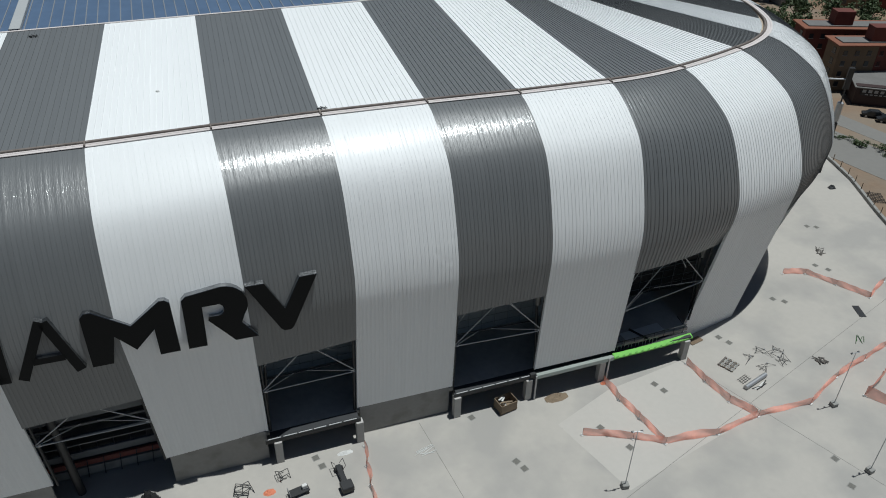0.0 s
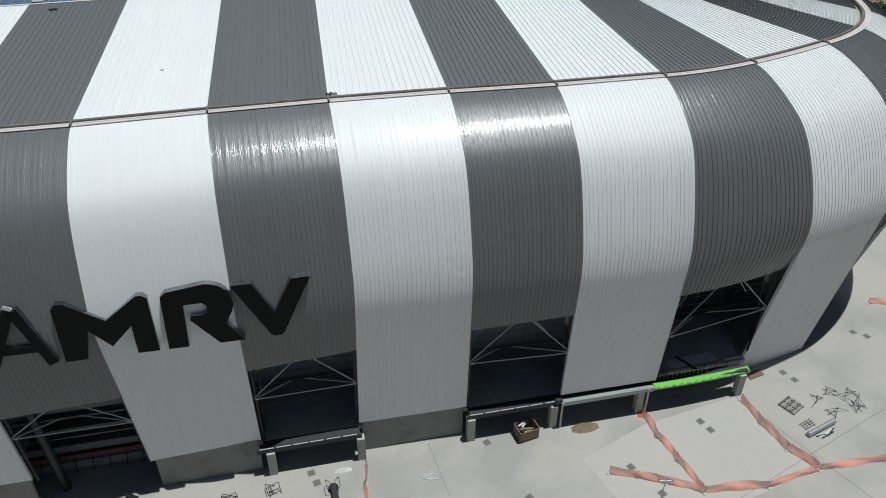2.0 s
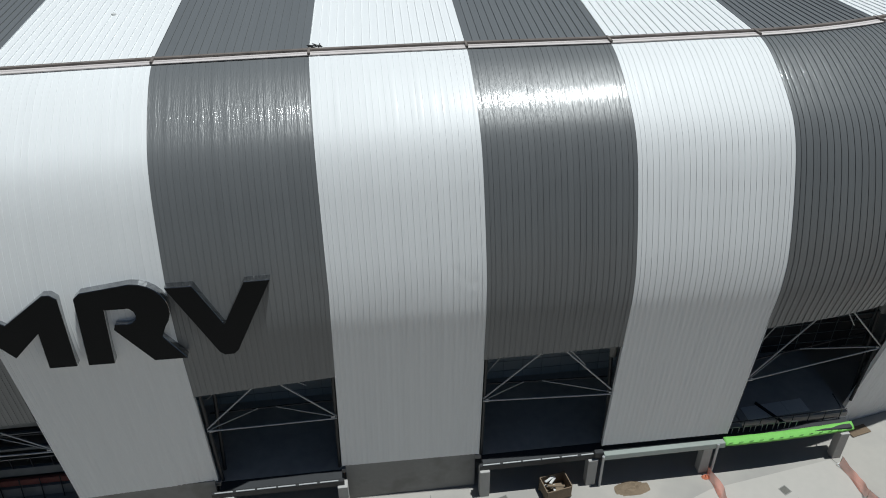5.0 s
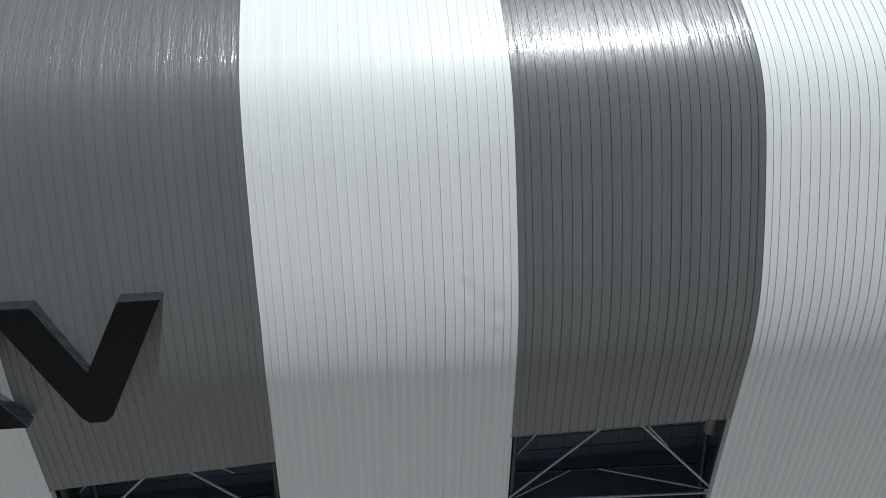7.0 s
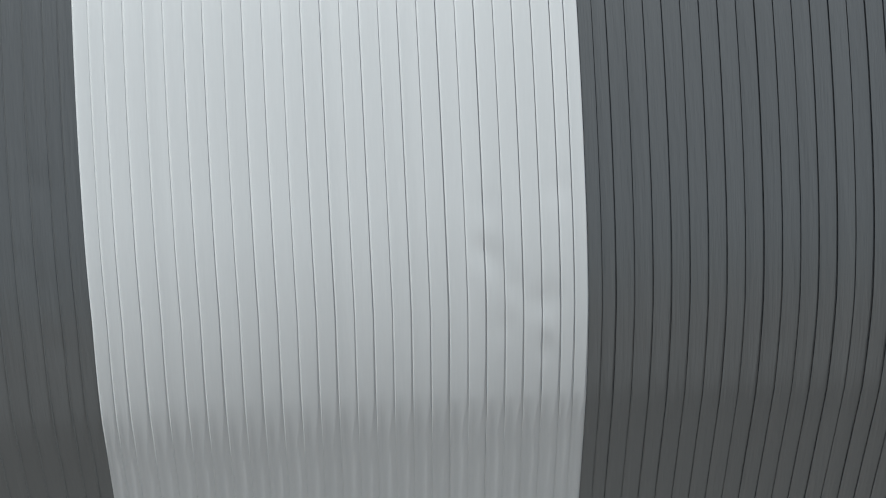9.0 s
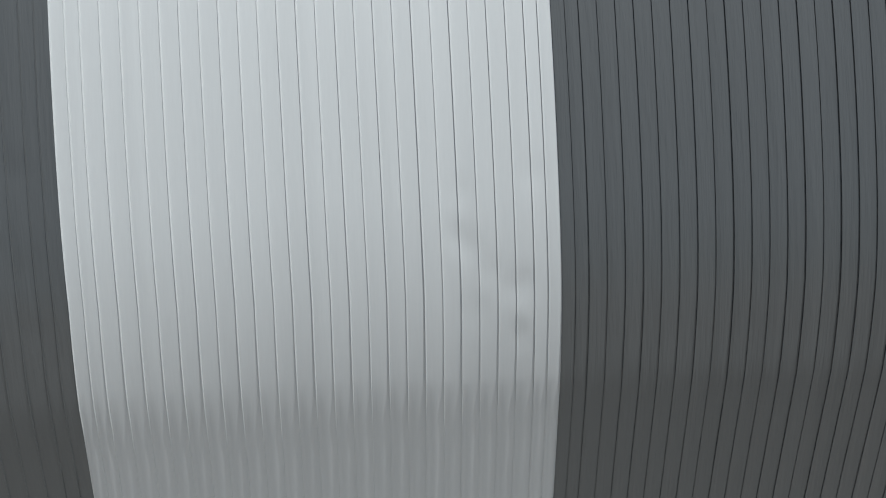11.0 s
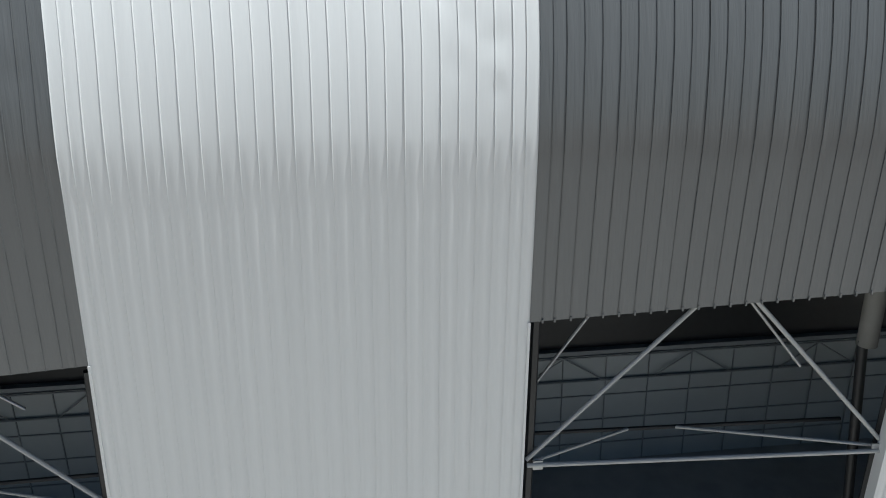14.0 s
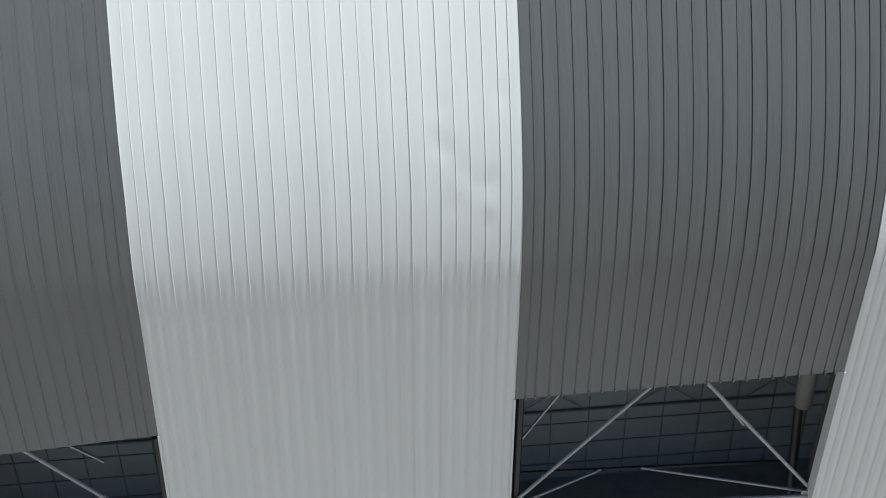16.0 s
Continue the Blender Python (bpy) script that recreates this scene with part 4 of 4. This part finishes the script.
heap("net_roll", "crumpled orange net heap at the column", "net", 27.81, -1.26, 0.7, 0.5, 0.35, ORANGE, 5.0)

boom = thing("scissor_platform", "dark folded access platform lying on the concrete", "access platform", (-3.53, -5.03, 0), 95)
part("deck", boxes([((3.4, 0.55, 0.35), pose(0, 0, 0.25))], 0.04), DARK_STEEL_AND_SHADE, boom)
part("engine_box", boxes([((1.1, 1.2, 0.7), pose(-1.2, 0, 0.2))], 0.06), DARK_STEEL_AND_SHADE, boom)
for sx in (-1.4, 1.4):
    for sy in (-0.35, 0.35):
        part("wheel", tube((sx, sy - 0.08, 0.25), (sx, sy + 0.08, 0.25), 0.25, 14), TYRE, boom)
for sy in (-0.6, 0.6):
    part("guard_rail", tube((0.9, sy, 1.0), (1.9, sy, 1.0), 0.03, 6), DARK_STEEL_AND_SHADE, boom)
    for sx in (0.9, 1.9):
        part("guard_post", tube((sx, sy * 0.4, 0.5), (sx, sy, 1.0), 0.03, 6), DARK_STEEL_AND_SHADE, boom)
cart = thing("hand_cart", "grey steel hand cart with a pale sheet", "cart", (-7.91, -5.11, 0), 10)
part("tray", boxes([((2.0, 0.9, 0.1), pose(0, 0, 0.35))], 0.02), DARK_STEEL_AND_SHADE, cart)
part("load", boxes([((0.5, 0.35, 0.5), pose(0.6, 0, 0.45))], 0.04), TARP, cart)
for sx in (-0.7, 0.7):
    for sy in (-0.45, 0.45):
        part("wheel", tube((sx, sy - 0.05, 0.18), (sx, sy + 0.05, 0.18), 0.18, 12), TYRE, cart)
part("handle", tube((-1.0, -0.4, 1.0), (-1.0, 0.4, 1.0), 0.03, 6), STEEL, cart)
for sy in (-0.4, 0.4):
    part("handle_bar", tube((-0.95, sy, 0.4), (-1.0, sy, 1.0), 0.03, 6), STEEL, cart)
heap("covered_machine", "dark covered machine standing in the open bay", "machine", -21.46, -1.57, 2.0, 1.4, 2.1, TYRE, 7.0)

# small things on the roof
coil = thing("cable_coil", "small dark cable coil lying by the roof gutter", "cable", (0.2, Y_G + 1.3, Z_G + 0.09))
for i in range(5):
    a = i * 1.3
    part("loop", tube((0.5 * math.cos(a), 0.3 * math.sin(a), 0.05), (0.5 * math.cos(a + 1.9), 0.3 * math.sin(a + 1.9), 0.2), 0.04, 6), DARK_STEEL_AND_SHADE, coil)
copy_thing(coil, pose(-25.4, 33.5, 34.14))
vent = thing("roof_vent", "small pale roof vent ring on the white sheets", "vent", (-14.0, 18.4, Z_G + 0.78))
part("ring", tube((0, 0, 0), (0, 0, 0.16), 0.2, 14, 0.16), TARP, vent, smooth=True)

# ---- beyond the rim ----
ROADM = material("dusty_road", (0.185, 0.178, 0.165), 0.9, vary=0.08, grain=1, patch=0.1)
road = part("road", slab_mesh("road", [(96.38, 75), (103.84, 54.04), (110.29, 26.13), (114.15, -1.2), (115.6, -30.73), (107.17, -34.24), (105.06, -5.37), (100.83, 20.13), (94.26, 46.49), (86.68, 67.43)], -0.055, -0.015, ROADM), ROADM)
tagged(road, "dusty grey road beside the forecourt", "road", kind="structure")
road2 = part("road", slab_mesh("road", [(103.26, 84.38), (111.12, 60.42), (116.33, 32.33), (119.85, 4.17), (120.55, -27.1), (117.15, -28.92), (116.17, 2.01), (112.41, 29.82), (106.61, 56.15), (99.42, 78.09)], -0.055, -0.02, ROADM), ROADM)
tagged(road2, "second carriageway of the dusty road", "road", kind="structure")


def leaf_cloud(name, centre, radii, count, size, mat):
    """A crown of many small leaf cards in clumps, with gaps."""
    v, f = [], []
    clumps = [Vector((random.gauss(0, 0.45), random.gauss(0, 0.45), random.gauss(0, 0.4))) for _ in range(max(8, count // 45))]
    for i in range(count):
        c = random.choice(clumps)
        p = Vector(((c.x + random.gauss(0, 0.16)) * radii[0], (c.y + random.gauss(0, 0.16)) * radii[1], (c.z + random.gauss(0, 0.16)) * radii[2])) + Vector(centre)
        a = Vector((random.uniform(-1, 1), random.uniform(-1, 1), random.uniform(-0.6, 0.6))).normalized() * size * random.uniform(0.6, 1.2)
        b = a.cross(Vector((random.uniform(-1, 1), random.uniform(-1, 1), random.uniform(-1, 1)))).normalized() * size * 0.6
        o = len(v)
        v += [p - a, p + b, p + a, p - b]
        f.append((o, o + 1, o + 2, o + 3))
    return mesh_from(name, v, f, mat)


def tree(x, y, h):
    t = thing("tree", "dark green leafy tree with an uneven crown", "tree", (x, y, -0.06), group="trees beyond the road")
    part("trunk", tube((0, 0, 0), (0.2, 0.1, h * 0.5), 0.28, 10, 0.16), BARK, t, smooth=True)
    for i in range(5):
        a = i * 1.26
        part("limb", tube((0.15, 0.08, h * 0.4), (math.cos(a) * h * 0.25, math.sin(a) * h * 0.25, h * 0.68), 0.11, 6, 0.04), BARK, t)
    part("crown", leaf_cloud("crown", (0, 0, h * 0.72), (h * 0.42, h * 0.42, h * 0.33), 1300, 0.38, LEAF), LEAF, t)


for x, y, h in ((169.7, 130.9, 9), (179, 127.3, 8), (192.7, 135.3, 10), (163.5, 140.6, 8), (196.2, 123.9, 9), (181.5, 149.1, 10), (198.7, 158, 9), (211.6, 141.7, 9), (156.5, 148.5, 9), (176.8, 163.8, 10), (127.1, 129.9, 9), (138.9, 143.9, 10), (145.9, 140.1, 8), (123.2, 145.6, 9), (155.2, 123, 8), (138.5, 162.7, 10), (156.8, 167.6, 10), (133, 88, 8), (141.7, 84.9, 7), (150.3, 81.8, 8), (131.7, 96.2, 8), (142.7, 99.7, 9), (152.8, 96.5, 8), (161.6, 93.3, 8)):
    tree(x, y, h)
hedge = thing("hedge", "low dark hedge along the road's median", "hedge", kind="stuff")
for i in range(17):
    x, y = 94.44 + i * 1.281, 64.45 - i * 2.901
    part("bush", leaf_cloud("bush", (x, y, 0.3), (1.6, 1.9, 0.55), 420, 0.17, LEAF), LEAF, hedge)


ROOF_FELT = material("grey_roof_felt", (0.15, 0.145, 0.14), 0.9, vary=0.2, grain=2)


def block(x, y, rz, w, d, h, wall, label, floors=4, tank=True):
    """A plain block of flats: walls with recessed windows, eaves and a clay roof."""
    t = thing("apartment_building", label, "building", (x, y, -0.06), rz, group="houses beyond the road")
    part("wall", boxes([((w, d, h), pose(w / 2, d / 2, 0))]), wall, t)
    part("roof", boxes([((w + 1.4, d + 1.4, 0.3), pose(w / 2, d / 2, h))], 0.06), CLAY, t, "orange clay roof eaves")
    part("roof_deck", boxes([((w - 1.6, d - 1.6, 0.25), pose(w / 2, d / 2, h + 0.28))], 0.05), ROOF_FELT, t)
    if tank:
        part("water_tank", boxes([((4.2, d * 0.55, 3.0), pose(w * 0.27, d * 0.5, h + 0.5))], 0.05), BRICK, t, "dark red water tank block")
    for fl in range(floors):
        z = 1.2 + fl * (h - 1.0) / floors
        for i in range(int(w / 2.6)):
            wx = 1.5 + i * 2.6
            win = part("window", boxes([((0.9, 0.12, 1.0), pose(wx, -0.02, z))]), PANE, t)
            part("sill", boxes([((1.1, 0.2, 0.08), pose(wx, -0.06, z - 0.1))]), CONCRETE_GREY, win)
        for i in range(int(d / 3)):
            win = part("window", boxes([((0.12, 1.2, 1.2), pose(-0.02, 1.8 + i * 3, z))]), PANE, t)
            part("sill", boxes([((0.2, 1.4, 0.08), pose(-0.06, 1.8 + i * 3, z - 0.1))]), CONCRETE_GREY, win)
    for i in range(2):
        part("red_band", boxes([((3.4, 0.1, h - 0.2), pose(w * (0.3 + 0.4 * i), -0.03, 0.1))]), BRICK, t)


block(119.49, 62.36, -17, 34, 5.2, 10.0, BEIGE, "beige and red apartment block with orange roof eaves")
block(120.76, 73.76, -19, 32, 5.5, 10.0, BRICK, "dark red apartment block with orange eaves and a roof tank")
block(156.59, 72.63, -19, 24, 12, 9.0, BEIGE, "beige apartment block with clay eaves", tank=False)


def house(x, y, rz, w, d, h, mat, roof):
    t = thing("house", "low house with a pitched roof among the trees", "house", (x, y, -0.06), rz, group="low houses")
    part("wall", boxes([((w, d, h), pose(0, 0, 0))]), mat, t)
    v = [(-w / 2 - 0.4, -d / 2 - 0.4, h), (w / 2 + 0.4, -d / 2 - 0.4, h), (w / 2 + 0.4, d / 2 + 0.4, h), (-w / 2 - 0.4, d / 2 + 0.4, h), (-w / 2 - 0.4, 0, h + 1.4), (w / 2 + 0.4, 0, h + 1.4)]
    part("roof", mesh_from("roof", v, [(0, 1, 5, 4), (2, 3, 4, 5), (1, 2, 5), (3, 0, 4), (3, 2, 1, 0)], roof), roof, t)
    for i in range(2):
        part("window", boxes([((1.1, 0.1, 1.1), pose(-w / 4 + i * w / 2, -d / 2 - 0.02, 1.0))]), PANE, t)
    part("door", boxes([((0.9, 0.1, 2.0), pose(0, -d / 2 - 0.02, 0))]), WOOD, t)


for i, (x, y, rz, w, d, h) in enumerate(((147.14, 126.61, 10, 9, 7, 3.2), (159.5, 120.34, -15, 8, 6, 3.0), (187.7, 109.14, -20, 12, 8, 3.4), (175.5, 114.27, -25, 10, 7, 3.2), (132.96, 104.67, 0, 8, 7, 3.0), (203.74, 116.64, 5, 10, 8, 3.4), (163.96, 163.42, 20, 10, 8, 3.2), (198.74, 173.3, -10, 11, 8, 3.4), (135.06, 130.13, 30, 9, 7, 3.0))):
    house(x, y, rz, w, d, h, (BEIGE, CONCRETE_GREY, BRICK)[i % 3], (CLAY, CONCRETE_GREY, WOOD)[i % 3])

MAROON = material("maroon_cladding", (0.035, 0.018, 0.018), 0.6, vary=0.2)
hall = thing("maroon_hall", "low maroon hall with a sign band and grey roof", "building", (119.33, 55.12, -0.05), -33)
part("wall", boxes([((18, 9, 4.0), pose(9, 4.5, 0))]), MAROON, hall)
part("roof", boxes([((18.8, 9.8, 0.25), pose(9, 4.5, 4.0, 5))], 0.03), ROOF_FELT, hall)
sb = part("sign_band", boxes([((14, 0.12, 1.6), pose(8, -0.06, 2.1))]), DARK_STEEL_AND_SHADE, hall, "dark sign band with pale bars")
for i in range(9):
    part("sign_bar", boxes([((0.7, 0.05, 0.6), pose(1.6 + i * 1.15, -0.14, 2.75))]), WHITE_STEEL, sb)
    part("sign_bar", boxes([((0.6, 0.05, 0.2), pose(2.2 + i * 0.9, -0.14, 2.25))]), WHITE_STEEL, sb)


def parked_car(x, y, rz):
    t = thing("parked_car", "dark parked car on the dusty lot", "car", (x, y, -0.06), rz, group="parked cars")
    bm = bmesh.new()
    side = [(-2.1, 0.35), (-2.15, 0.75), (-1.3, 0.92), (-0.7, 1.42), (0.9, 1.45), (1.6, 0.95), (2.1, 0.85), (2.15, 0.35)]
    a = [bm.verts.new((px, -0.82, pz)) for px, pz in side]
    face = bm.faces.new(a)
    r = bmesh.ops.extrude_face_region(bm, geom=[face])
    bmesh.ops.translate(bm, vec=(0, 1.64, 0), verts=[g for g in r["geom"] if isinstance(g, bmesh.types.BMVert)])
    bmesh.ops.recalc_face_normals(bm, faces=bm.faces)
    bmesh.ops.bevel(bm, geom=list(bm.edges), offset=0.07, segments=2, affect="EDGES")
    body = part("body", bm, CAR_PAINT, t, smooth=True)
    part("windscreen", boxes([((0.85, 1.4, 0.03), pose(1.25, 0, 1.19, 0, 35.5))]), PANE, t)
    part("rear_window", boxes([((0.7, 1.4, 0.03), pose(-1.0, 0, 1.17, 0, -40))]), PANE, t)
    for s in (-1, 1):
        part("side_window", boxes([((1.5, 0.03, 0.38), pose(0.05, s * 0.83, 0.98))]), PANE, t)
        for wx in (-1.35, 1.35):
            wheel = part("wheel", tube((wx, s * 0.7, 0.32), (wx, s * 0.88, 0.32), 0.32, 16), TYRE, t)
            part("rim", tube((wx, s * 0.88, 0.32), (wx, s * 0.895, 0.32), 0.2, 12), STEEL, wheel)


parked_car(118.3, 48.52, -40)
parked_car(119.19, 45.56, -35)
parked_car(120.66, 41.33, -50)

# tall dark mast with a metal head standing at the rim
mast = thing("lighting_mast", "tall dark steel mast with a bright metal housing", "mast", (90.08, 32.88, 0), -25)
part("shaft", boxes([((0.9, 0.8, 9.4), pose(0, 0, 0))], 0.06), DARK_STEEL_AND_SHADE, mast)
part("ladder_rail", tube((-0.75, 0, 0.3), (-0.75, 0, 9.0), 0.05, 8), STEEL, mast)
for i in range(9):
    part("rung", tube((-0.75, 0, 0.8 + i), (-0.44, 0, 0.8 + i), 0.03, 6), STEEL, mast)
part("housing", boxes([((0.95, 0.85, 3.6), pose(0, 0, 9.39))], 0.22), STEEL, mast, "bright rounded metal housing")
part("neck", tube((0, 0, 12.9), (0, 0, 15.4), 0.12, 10), DARK_STEEL_AND_SHADE, mast)
part("plate", boxes([((0.9, 0.5, 3.6), pose(0, 0, 15.2))], 0.05), DARK_STEEL_AND_SHADE, mast)
part("arm", tube((-4.5, 0.5, 16.6), (0, 0, 16.8), 0.14, 10), STEEL, mast)
part("lamp_head", boxes([((0.7, 0.5, 0.5), pose(-4.5, 0.5, 16.3))], 0.08), STEEL, mast)
grid = thing("rebar_grid", "dark welded steel grid leaning on the earth bank", "steel grid", (92.48, 22.5, -0.05), 60)
for i in range(7):
    part("bar", boxes([((3.4, 0.06, 0.06), pose(0, -1.2 + 0.4 * i, 0.1))]), DARK_STEEL_AND_SHADE, grid)
    part("bar", boxes([((0.06, 2.6, 0.06), pose(-1.5 + 0.5 * i, 0, 0.16))]), DARK_STEEL_AND_SHADE, grid)

# lap joint running across the roof sheets
lap = part("roof_lap", boxes([((58, 0.014, 0.01), pose(-9, 18.4, Z_G + 0.79))]), WHITE_STEEL, stadium, "thin grey lap joint across the roof")
